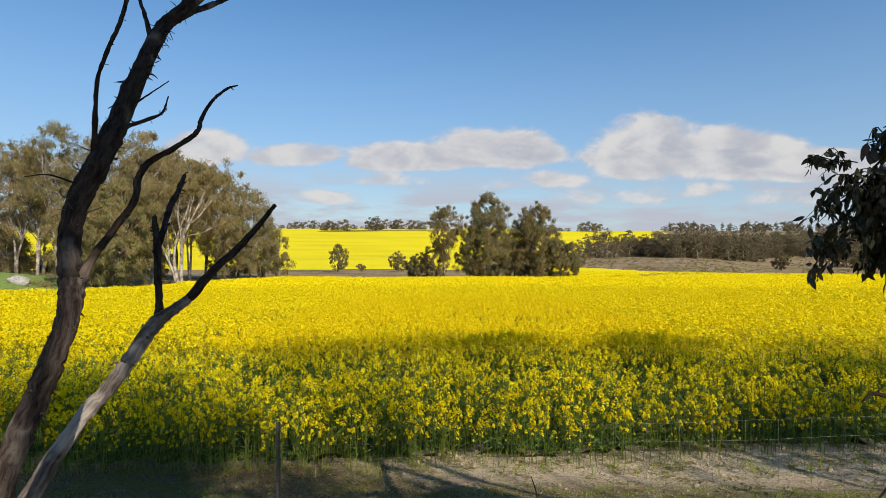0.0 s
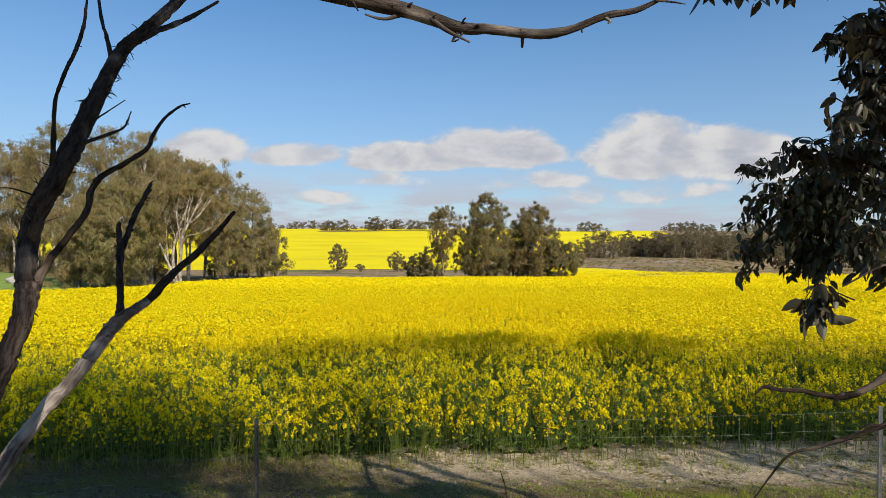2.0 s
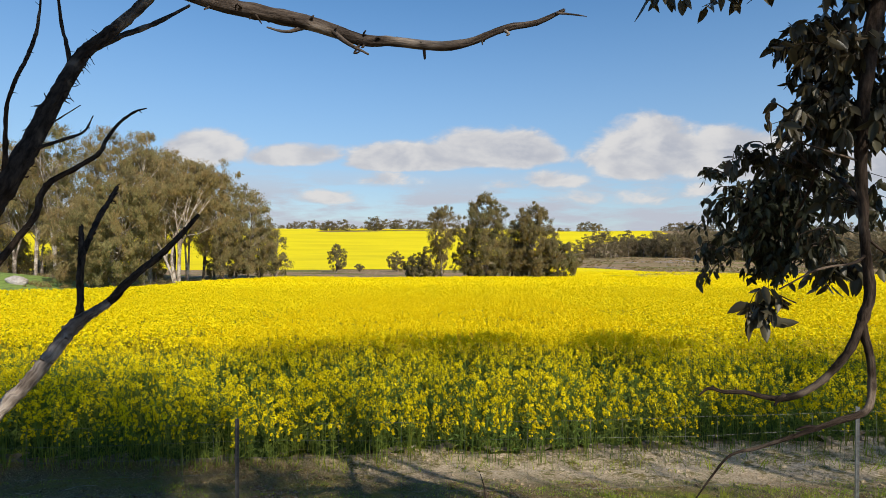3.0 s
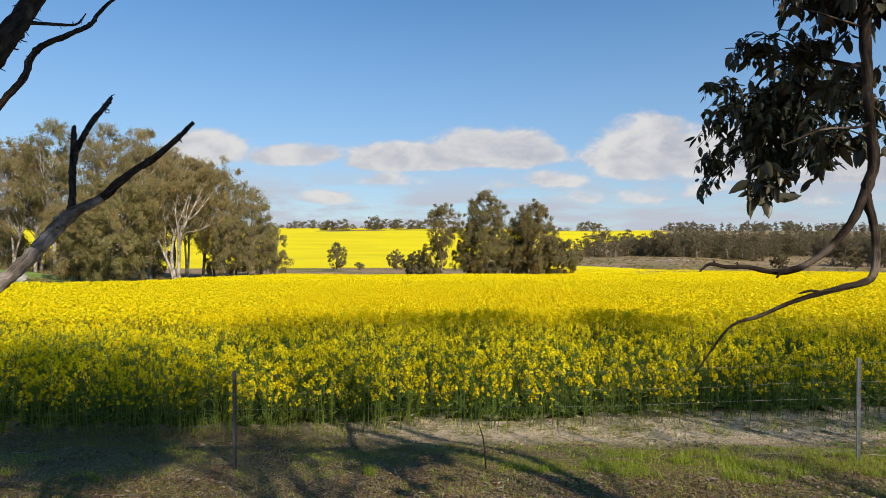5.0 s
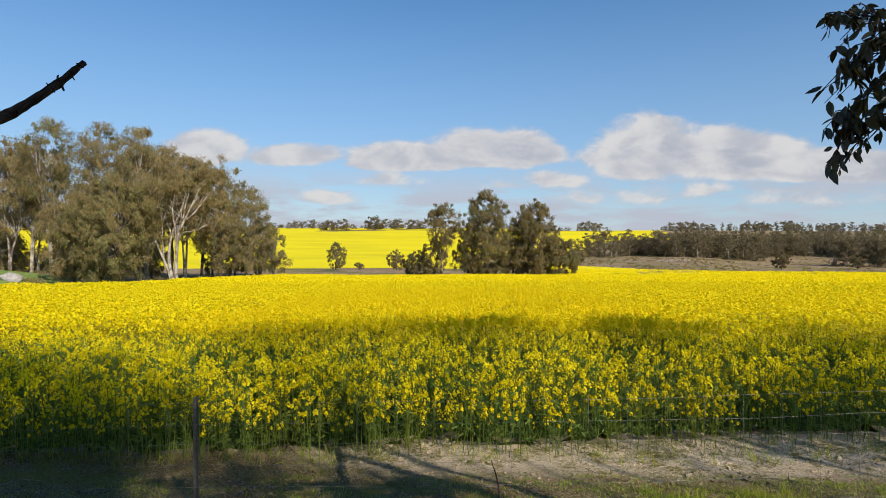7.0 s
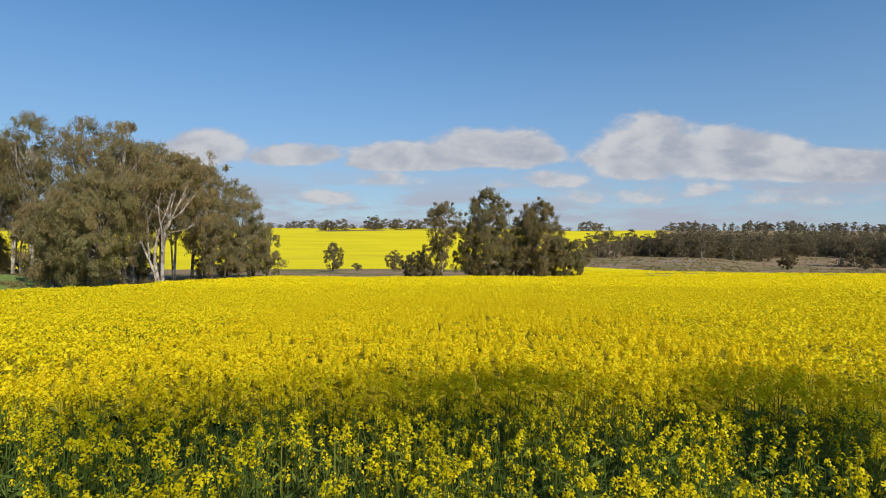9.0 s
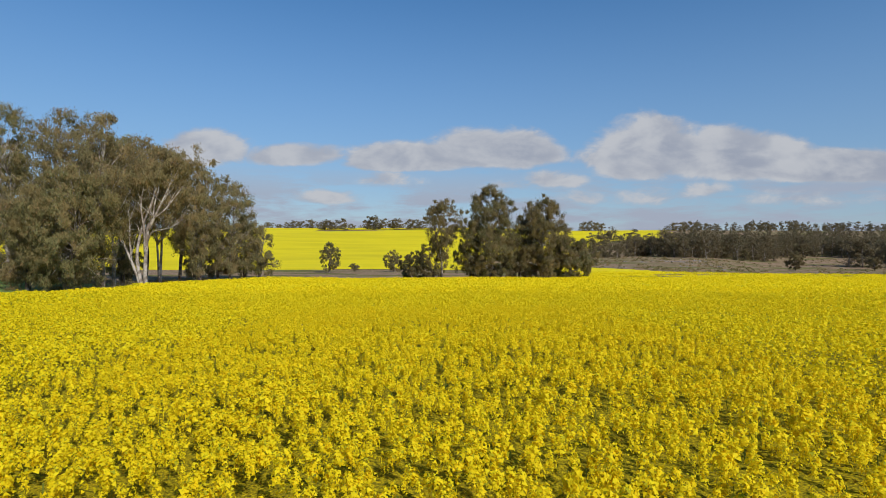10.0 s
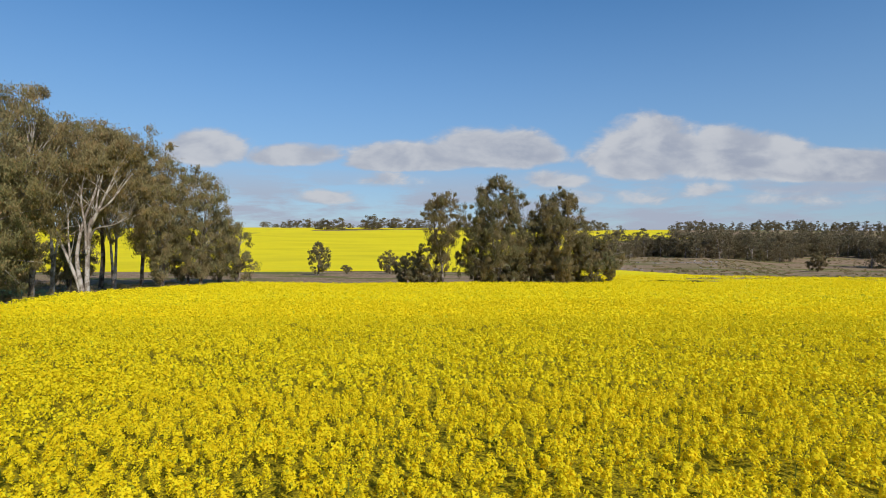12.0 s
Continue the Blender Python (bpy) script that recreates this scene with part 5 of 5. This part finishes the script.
    # leaf sprays: root of the twigs, middle, half size, twigs, leaves a twig, leaf length
    sprays = [
        ((2.37, 3.52, 3.46), (2.35, 3.62, 3.14), (0.27, 0.26, 0.21), 112, 14, 0.054),
        ((2.40, 3.36, 3.46), (2.44, 3.60, 3.34), (0.26, 0.24, 0.15), 34, 12, 0.054),
        ((2.36, 3.55, 3.40), (2.09, 3.64, 3.19), (0.16, 0.16, 0.19), 24, 12, 0.052),
        ((2.30, 3.60, 3.45), (2.12, 3.86, 3.44), (0.08, 0.09, 0.06), 7, 8, 0.050),
        ((2.42, 3.60, 3.05), (2.36, 3.66, 2.95), (0.19, 0.18, 0.13), 36, 13, 0.058),
        ((2.40, 3.35, 3.46), (2.52, 3.70, 3.52), (0.27, 0.22, 0.10), 18, 9, 0.054),
    ] + [
        ((2.24, 2.72, 3.52), (2.14, 2.80, 3.53), (0.24, 0.24, 0.15), 34, 13, 0.064),
        ((2.24, 2.72, 3.60), (2.27, 2.72, 3.50), (0.20, 0.20, 0.13), 30, 12, 0.066),
        ((2.15, 2.70, 3.60), (2.02, 2.72, 3.54), (0.14, 0.14, 0.12), 16, 11, 0.064),
        ((2.24, 2.74, 3.68), (2.10, 2.76, 3.84), (0.26, 0.26, 0.20), 34, 12, 0.066),
        ((2.24, 2.76, 3.85), (2.08, 2.93, 3.88), (0.14, 0.12, 0.18), 22, 12, 0.064),
        ((2.24, 2.76, 3.70), (2.06, 2.93, 3.67), (0.13, 0.12, 0.11), 14, 11, 0.062),
        ((2.26, 2.76, 3.60), (2.42, 2.74, 3.62), (0.24, 0.22, 0.24), 30, 11, 0.066),
        ((2.30, 2.80, 3.95), (2.13, 2.70, 4.10), (0.34, 0.25, 0.16), 30, 11, 0.070),
        ((2.10, 2.70, 4.10), (1.60, 2.75, 4.04), (0.32, 0.20, 0.07), 13, 9, 0.080),
    ] + [
        ((1.95, 2.68, 2.86), (1.86, 2.82, 2.78), (0.09, 0.09, 0.07), 8, 6, 0.072),
        ((2.14, 2.66, 3.00), (2.11, 2.76, 2.92), (0.12, 0.10, 0.07), 8, 7, 0.070),
        ((2.40, 2.80, 3.05), (2.44, 2.80, 2.98), (0.14, 0.12, 0.10), 6, 6, 0.066),
        ((2.24, 2.76, 3.22), (2.40, 3.14, 3.22), (0.15, 0.17, 0.15), 15, 7, 0.068),
        ((2.42, 3.30, 3.20), (2.42, 3.36, 2.99), (0.11, 0.14, 0.12), 18, 11, 0.060),
        ((2.45, 3.50, 3.40), (2.78, 3.62, 3.32), (0.22, 0.22, 0.22), 28, 11, 0.060),
        ((2.30, 3.00, 3.40), (2.05, 3.18, 3.40), (0.18, 0.12, 0.09), 9, 6, 0.058),
        ((2.32, 3.05, 3.40), (2.22, 3.16, 3.42), (0.14, 0.12, 0.11), 13, 8, 0.058),
        ((2.15, 2.70, 3.55), (1.79, 2.66, 3.44), (0.08, 0.08, 0.07), 4, 8, 0.062),
        ((2.20, 3.10, 3.44), (1.94, 3.18, 3.41), (0.08, 0.08, 0.06), 7, 8, 0.056),
        ((2.25, 3.60, 3.10), (2.02, 3.66, 2.93), (0.09, 0.09, 0.11), 13, 9, 0.054),
    ]
    near = mesh_of("leaf", *near_leaf(), NEAR_LEAF_SHADED, True)
    for k, (a, m, h, twigs, leaves, size) in enumerate(sprays):
        wood, at, cloud = spray(np.array(a), np.array(m), np.array(h), twigs, leaves, size, rng)
        for piece in wood:
            add("twig", [piece], DEAD_SHADE_BARK, "", bough)
        if k in (3, 14, 15, 16, 17, 18):
            # the few leaves that hang nearest, each by itself
            for spot in at:
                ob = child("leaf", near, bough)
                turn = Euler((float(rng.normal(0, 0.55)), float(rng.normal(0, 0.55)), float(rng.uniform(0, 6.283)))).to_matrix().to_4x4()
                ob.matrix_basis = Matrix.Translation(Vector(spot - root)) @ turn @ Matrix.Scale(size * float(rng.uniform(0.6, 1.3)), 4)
        else:
            tagged(child("leaves", mesh_of("leaves", cloud[0] - root, cloud[1], NEAR_LEAF_SHADED, True), bough), "drooping gum leaves in a shade-darkened green", kind="stuff")
    # unseen high crowns, set so that their shade reaches the crop
    crown(tree, root, [(4.1, 1.9, 9.8), (5.5, 2.4, 9.8), (7.2, 2.4, 9.7)], 1.5, 30, rng, 22)
    crown(tree, root, [(3.5, 1.4, 9.8), (1.8, -0.4, 9.6)], 1.35, 26, rng, 20)
    tagged(tree, "roadside gum with a low hanging branch of shade-darkened leaves", "tree", "roadside gums")


def crown(tree, root, middles, half, clumps, rng, each=40):
    """High leafy crown, out of view, placed to shade the verge and the crop's edge."""
    at = np.concatenate([np.array(m) + unit(rng.normal(size=(clumps, 3))) * np.array([half, min(half * 0.85, 1.2), min(half * 0.75, 1.1)]) * rng.uniform(0.2, 1, (clumps, 1)) for m in middles])
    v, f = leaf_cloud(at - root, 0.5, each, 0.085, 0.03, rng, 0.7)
    child("crown", mesh_of("crown", v, f, NEAR_LEAF_SHADED), tree)


def build_roadside_row():
    """The other gums of the row, unseen behind the camera; added to shade the verge and the crop's edge."""
    rng = np.random.default_rng(33)
    # place, height, width of the crown, leaves a clump; tuned to where shade should fall
    spots = [(-3.2, -0.6, 10.4, 1.4, 8), (8.8, 0.3, 10.8, 1.3, 19), (12.0, 0.0, 11.0, 1.4, 40), (15.4, -0.6, 10.8, 1.5, 45), (18.8, -0.5, 11.0, 1.5, 32), (22.4, -0.6, 11.0, 1.5, 26),
             (-4.4, -2.6, 10.4, 1.1, 34), (-1.8, -2.6, 10.4, 1.1, 34), (0.8, -2.5, 10.2, 1.1, 32), (3.4, -2.4, 10.4, 1.1, 19), (5.9, -2.6, 10.4, 1.0, 8), (8.6, -2.5, 10.5, 1.0, 5), (11.4, -2.5, 10.4, 1.0, 20),
             ] + [
             (13.6, -2.6, 10.4, 1.1, 28), (16.4, -2.8, 10.4, 1.1, 28), (2.4, -4.3, 10.5, 0.45, 70), (2.0, -3.2, 10.4, 0.5, 30), (0.0, -5.0, 10.5, 0.7, 60), (-1.6, -4.8, 10.6, 0.9, 60), (-3.2, -4.9, 10.4, 0.8, 40), 
             (4.7, -4.7, 10.5, 0.6, 5), (5.9, -4.9, 10.6, 0.5, 8),
             (-2.5, -7.4, 11.0, 1.1, 26), (0.0, -7.6, 11.0, 1.0, 26), (8.2, -7.8, 11.2, 1.1, 14), (9.6, -8.0, 11.0, 0.8, 18), (17.2, -7.2, 11.2, 1.1, 24)]
    for k, (x, y, top, wide, thick) in enumerate(spots):
        base = float(land(x, y))
        root = np.array([x, y, base])
        tree = empty("roadside_gum", x, y, base)
        lean = rng.normal(0, 0.25)
        stem = [(0, 0, -0.3, 0.09), (lean * 0.6 + 0.2, 0.1, 2.4, 0.065), (lean - 0.15, 0.3, 4.4, 0.05), (lean, 0.3, 6.0, 0.04), (lean * 1.4, 0.6, top - 1.6, 0.025)]
        parts = [limb(stem, 10, rng)]
        middles = []
        for _ in range(3):
            m = np.array([x + rng.uniform(-1.9, 1.9) * wide, y + (1.5 if y > -3 else 1.0) + rng.uniform(-0.7, 0.7), top - rng.uniform(0.7, 1.9)])
            middles.append(m)
            a = np.array([lean, 0.3, 6.0])
            b = m - root
            parts.append(tube(bend([a, (a + b) / 2 + rng.normal(0, 0.2, 3), b], 8), 0.035 * np.linspace(1, 0.3, 8), 6))
        child("trunk", clean_tube_mesh("trunk", parts, GUM_BARK), tree)
        crown(tree, root, middles, 1.35 * wide, 26, rng, thick)
        tagged(tree, "tall roadside gum added behind the verge for its shade", "tree", "roadside gums")
        if k == 0:
            # its dead bough reaches out over the camera
            bough = [(-3.1, 0.5, 5.0, 0.05), (-1.9, 1.2, 4.45, 0.042), (-1.03, 1.62, 4.00, 0.033), (-0.61, 1.65, 3.84, 0.027), (-0.19, 1.68, 3.67, 0.022), (0.10, 1.70, 3.57, 0.018), (0.23, 1.70, 3.54, 0.017), (0.33, 1.71, 3.52, 0.017),
                     (0.42, 1.71, 3.49, 0.014), (0.49, 1.72, 3.49, 0.012), (0.57, 1.72, 3.48, 0.012), (0.64, 1.73, 3.49, 0.010), (0.72, 1.73, 3.52, 0.008), (0.79, 1.75, 3.54, 0.007), (0.85, 1.76, 3.57, 0.004)]
            twigs = [[(0.35, 1.71, 3.52, 0.007), (0.39, 1.69, 3.48, 0.005), (0.44, 1.68, 3.45, 0.002)], [(0.83, 1.75, 3.56, 0.003), (0.87, 1.76, 3.56, 0.002), (0.90, 1.77, 3.56, 0.001)],
                     [(0.30, 1.71, 3.515, 0.005), (0.27, 1.69, 3.50, 0.003), (0.235, 1.68, 3.505, 0.002)]]
            bough = [(x, y, z, r * 0.88) for x, y, z, r in bough]
            pieces = [limb(bough, 11, rng)] + [limb(t, 5, rng) for t in twigs] + stubs(bough[4:13], rng, 24, 0.018, 0.004)
            child("bough", clean_tube_mesh("bough", [(v - root, f) for v, f in pieces], BOUGH_WOOD), tree, "bare weathered bough with broken twigs")


# ------------------------------------------------------------------ fence
def build_fence():
    fence = empty("wire_fence", -1.49, 6.15, 0.2)
    base = np.array([-1.49, 6.15, 0.2])
    rng = np.random.default_rng(3)

    def top(x):
        return 1.36 + 0.022 * np.asarray(x, float)

    def foot(x):
        return float(land(x, 6.15))

    xs = [-13.7, -7.6, -1.49, 4.62, 10.7, 16.8]
    for x in xs:
        low, high = foot(x) - 0.15, float(top(x))
        # a Y-shaped steel picket
        ring = []
        for a in (90, 210, 330):
            c, s = math.cos(radians(a)), math.sin(radians(a))
            ring += [(c * 0.022 + s * 0.003, s * 0.022 - c * 0.003), (c * 0.022 - s * 0.003, s * 0.022 + c * 0.003), (math.cos(radians(a + 60)) * 0.005, math.sin(radians(a + 60)) * 0.005)]
        bm = bmesh.new()
        loops = [[bm.verts.new((x + px_ - base[0], 6.15 + py_ - base[1], z - base[2])) for px_, py_ in ring] for z in (low, high)]
        n = len(ring)
        for i in range(n):
            bm.faces.new((loops[0][i], loops[0][(i + 1) % n], loops[1][(i + 1) % n], loops[1][i]))
        bm.faces.new(loops[1])
        mesh = bpy.data.meshes.new("post")
        bm.to_mesh(mesh)
        bm.free()
        mesh.materials.append(STEEL if x > 3 else SHADED_STEEL)
        child("post", mesh, fence, "galvanised steel picket" if x > 3 else "steel picket in a shade-darkened grey")
    levels = (0.06, 0.24, 0.42, 0.58, 0.74, 0.92)
    for h in levels:
        pts = []
        for a, b in zip(xs, xs[1:]):
            for t in np.linspace(0, 1, 9)[:-1]:
                x = a + (b - a) * t
                z = (top(a) * (1 - t) + top(b) * t) - 0.04 - (0.92 - h) - 0.03 * math.sin(math.pi * t) + rng.normal(0, 0.004)
                pts.append((x, 6.125 + rng.normal(0, 0.004), z))
        line = np.array(pts) - base
        child("wire", clean_tube_mesh("wire", [tube(line, np.full(len(line), 0.0011), 4)], WIRE), fence)
    stay = clean_tube_mesh("stay_wire", [tube(np.array([(0, 0, -0.86), (0.004, 0, -0.4), (0, 0, 0.0)]), np.full(3, 0.0008), 4)], WIRE)
    for x in np.arange(-13.5, 16.7, 0.31):
        ob = child("stay_wire", stay, fence)
        ob.location = Vector((float(x), 6.125, float(top(x)) - 0.06)) - Vector(base)
    tagged(fence, "farm fence of steel pickets, plain wires and thin stays", "fence")


# ------------------------------------------------------------------ verge: grass, litter, sticks
def blade_shape():
    v = np.array([(-0.024, 0, 0), (0.024, 0, 0), (0.018, 0.08, 0.45), (-0.018, 0.08, 0.45), (0.004, 0.30, 0.9), (-0.004, 0.30, 0.9)])
    return v, np.array([(0, 1, 2, 3), (3, 2, 4, 5)])


def build_verge():
    rng = np.random.default_rng(12)

    def spots(n, x0, x1, y0, y1, wish):
        x, y = rng.uniform(x0, x1, n), rng.uniform(y0, y1, n)
        ok = wish(x, y)
        return np.stack([x[ok], y[ok], land(x[ok], y[ok])], 1)

    # lush green tufts under and in front of the fence
    lush = spots(190000, -7, 9, 4.6, 7.0, lambda x, y: 1.0 * rough(x, y, 0.36, 3) + 0.5 * rough(x, y, 0.13, 9) + 0.5 * rough(x, y, 1.5, 6) + 0.95 * soft(x, 0.6, 2.8) - 0.25 * soft(x, 0.8, 0.0) - 1.7 * np.abs(y - 5.95 - 0.03 * x) > 0.55)
    tall = 0.062 * rng.uniform(0.4, 1.5, len(lush)) * (1 + 0.7 * np.clip(rough(lush[:, 0], lush[:, 1], 0.9, 2), 0, 1))
    tagged(new("green_grass", mesh_of("green_grass", *scatter(blade_shape(), lush, tall, rng, 0.35), GRASS)), "bright green grass tufts along the fence", "grass", kind="stuff")
    # thin dry grass on the sandy strip and at the crop's foot
    dry = spots(15000, -10, 12, 6.3, 9.3, lambda x, y: rough(x, y, 0.33, 1) + 0.7 * rough(x, y, 1.3, 5) > 0.12)
    tagged(new("dry_grass", mesh_of("dry_grass", *scatter(blade_shape(), dry, 0.07 * rng.uniform(0.4, 1.6, len(dry)), rng, 0.7), DRY_GRASS)), "short dry grass on the sandy strip", "grass", kind="stuff")
    weeds = spots(5000, -10, 12, 7.9, 9.2, lambda x, y: rough(x, y, 0.25, 14) > -0.1)
    tagged(new("crop_weeds", mesh_of("crop_weeds", *scatter(blade_shape(), weeds, 0.14 * rng.uniform(0.4, 1.6, len(weeds)), rng, 0.6), GRASS)), "small green weeds at the crop's foot", "weeds", kind="stuff")
    # fallen gum leaves and bark
    fallen = spots(60000, -7, 9, 3.8, 7.4, lambda x, y: rough(x, y, 0.6, 8) + 1.3 * soft(y, 6.2, 5.5) + 0.3 * rough(x, y, 0.2, 5) > 0.45)
    fallen[:, 2] += rng.uniform(0.004, 0.025, len(fallen))
    n = len(fallen)
    ang = rng.uniform(0, 6.283, n)
    along = np.stack([np.cos(ang), np.sin(ang), rng.normal(0, 0.25, n)], 1) * rng.uniform(0.012, 0.036, (n, 1))
    across = np.stack([-np.sin(ang), np.cos(ang), rng.normal(0, 0.4, n)], 1) * rng.uniform(0.004, 0.009, (n, 1))
    tagged(new("leaf_litter", mesh_of("leaf_litter", *quads(fallen, along, across), LITTER)), "dry gum leaves and bark scattered on the verge", "leaf litter", kind="stuff")
    turf = spots(45000, -7, 9, 4.4, 7.6, lambda x, y: 0.45 * soft(x, -1.0, 2.5) - 0.25 + rough(x, y, 0.5, 21) + 0.5 * rough(x, y, 0.17, 2) + 0.4 * soft(y, 7.4, 6.4) > 0.1)
    n = len(turf)
    turf[:, 2] += 0.012
    ang = rng.uniform(0, 6.283, n)
    along = np.stack([np.cos(ang) * 0.7, np.sin(ang) * 0.7, rng.uniform(0.3, 1.2, n)], 1) * rng.uniform(0.008, 0.022, (n, 1))
    across = np.stack([-np.sin(ang), np.cos(ang), rng.normal(0, 0.4, n)], 1) * rng.uniform(0.002, 0.004, (n, 1))
    tagged(new("short_turf", mesh_of("short_turf", *quads(turf, along, across), GRASS)), "short sparse green turf on the verge", "grass", kind="stuff")
    straw = spots(34000, -8, 10, 5.0, 8.9, lambda x, y: rough(x, y, 0.3, 18) + 0.6 * rough(x, y, 1.1, 9) > -0.25)
    straw[:, 2] += rng.uniform(0.002, 0.015, len(straw))
    n = len(straw)
    ang = rng.uniform(0, 6.283, n)
    along = np.stack([np.cos(ang), np.sin(ang), rng.normal(0, 0.3, n)], 1) * rng.uniform(0.008, 0.035, (n, 1))
    across = np.stack([-np.sin(ang), np.cos(ang), rng.normal(0, 0.4, n)], 1) * rng.uniform(0.002, 0.006, (n, 1))
    tagged(new("straw_litter", mesh_of("straw_litter", *quads(straw, along, across), DRY_GRASS)), "bits of straw and dry grass on the soil", "straw", kind="stuff")
    clods = spots(2600, -10, 12, 7.0, 9.6, lambda x, y: rough(x, y, 0.4, 17) > -0.3)
    cube = np.array([(a, b, c) for a in (-1, 1) for b in (-1, 1) for c in (-0.6, 0.6)]) * 0.5 * np.random.default_rng(1).uniform(0.7, 1.2, (8, 3))
    sides = np.array([(0, 1, 3, 2), (4, 6, 7, 5), (0, 4, 5, 1), (2, 3, 7, 6), (0, 2, 6, 4), (1, 5, 7, 3)])
    tagged(new("soil_clods", mesh_of("soil_clods", *scatter((cube, sides), clods, 0.03 * rng.uniform(0.3, 1.6, len(clods)) ** 1.5, rng, 0.6), VERGE)), "small clods and crumbs of pale soil", "soil", kind="stuff")
    for k in range(26):
        x, y = rng.uniform(-6, 8), rng.uniform(4.6, 8.2)
        z = float(land(x, y)) + 0.012
        a, long = rng.uniform(0, 3.14), rng.uniform(0.15, 0.6)
        mid = (rng.normal(0, 0.03), rng.normal(0, 0.03), 0.01)
        stick = tube(bend([(-math.cos(a) * long / 2, -math.sin(a) * long / 2, 0), mid, (math.cos(a) * long / 2, math.sin(a) * long / 2, rng.uniform(0, 0.04))], 6), 0.0045 * np.linspace(1, 0.4, 6), 5)
        ob = new("fallen_stick", clean_tube_mesh("fallen_stick", [stick], GREY_WOOD))
        ob.matrix_world = pose(x, y, z)
        tagged(ob, "thin grey fallen stick lying on the verge", "stick", "fallen sticks")
    # one dead stalk standing up beside the fence
    x, y = 0.98, 6.05
    stalk = new("dead_stalk", clean_tube_mesh("dead_stalk", [limb([(0, 0, -0.05, 0.009), (-0.01, 0, 0.15, 0.008), (-0.03, 0.01, 0.30, 0.007), (-0.075, 0.02, 0.44, 0.003)], 6)], DEAD_SHADE_BARK))
    stalk.matrix_world = pose(x, y, float(land(x, y)))
    tagged(stalk, "bare dark dead stalk standing in the verge", "stalk")
    # pale stones strewn over the creek flat
    x, y = rng.uniform(28, 105, 4200), rng.uniform(165, 255, 4200)
    ok = (rough(x, y, 16, 5) + 0.5 * rough(x, y, 5, 2) > 0.55) & (x / y > 0.2) & (x / y < 0.46)
    at = np.stack([x[ok], y[ok], land(x[ok], y[ok]) + 0.1], 1)
    tagged(new("field_stones", mesh_of("field_stones", *scatter((cube, sides), at, 0.42 * rng.uniform(0.4, 1.3, len(at)) ** 2, rng, 0.5, np.full(len(at), 0.5)), ROCK)), "pale stones and dead wood strewn over the grey flat", "stones", kind="stuff")
    # granite boulder on the green bank beyond the grove
    bm = bmesh.new()
    bmesh.ops.create_icosphere(bm, subdivisions=3, radius=1.0)
    for vert in bm.verts:
        vert.co *= 1 + 0.35 * noise.noise(vert.co * 1.3) + 0.1 * noise.noise(vert.co * 4)
        vert.co = Vector((vert.co.x * 1.5, vert.co.y, vert.co.z * 0.8))
    mesh = bpy.data.meshes.new("boulder")
    bm.to_mesh(mesh)
    bm.free()
    mesh.materials.append(ROCK)
    x, y = at_bearing(mark(26), 82), 82.0
    ob = new("boulder", mesh)
    ob.matrix_world = pose(x, y, float(land(x, y)) + 0.3)
    tagged(ob, "pale granite boulder on a green grassy bank", "rock")


# ------------------------------------------------------------------ single plants along the crop's front
def build_edge_plants():
    rng = np.random.default_rng(64)
    patterns = []
    for k in range(7):
        (v, f), tips = stem_shape(500 + k, 9)
        plant = empty("canola_plant", 0, -40 - k, 0)
        child("stem", mesh_of("stem", v, f, CROP_GREEN), plant)
        for t in tips:
            hv, hf = head_shape(24, 0.030, 0.046, 0.0115, int(rng.integers(1000)))
            child("flower_head", mesh_of("flower_head", hv + t, hf, PETAL), plant)
        tagged(plant, "single canola plant with yellow heads at the crop's edge", "canola plant", "canola plants along the crop's edge")
        patterns.append(plant)
    for k in range(190):
        x = -8.5 + 18.5 * k / 190 + rng.uniform(-0.06, 0.06)
        y = float(field_front(x)) + rng.uniform(-0.16, 0.22)
        s = float(rng.uniform(0.42, 1.0))
        copy_thing(patterns[k % 7], pose(x, y, float(land(x, y)), 0, float(rng.normal(0, 3)), float(rng.uniform(0, 360))) @ Matrix.Scale(s, 4))
    for ob in patterns:
        for part in (*ob.children, ob):
            bpy.data.objects.remove(part)


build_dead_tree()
build_roadside_gum()
build_roadside_row()
build_fence()
build_verge()
build_edge_plants()
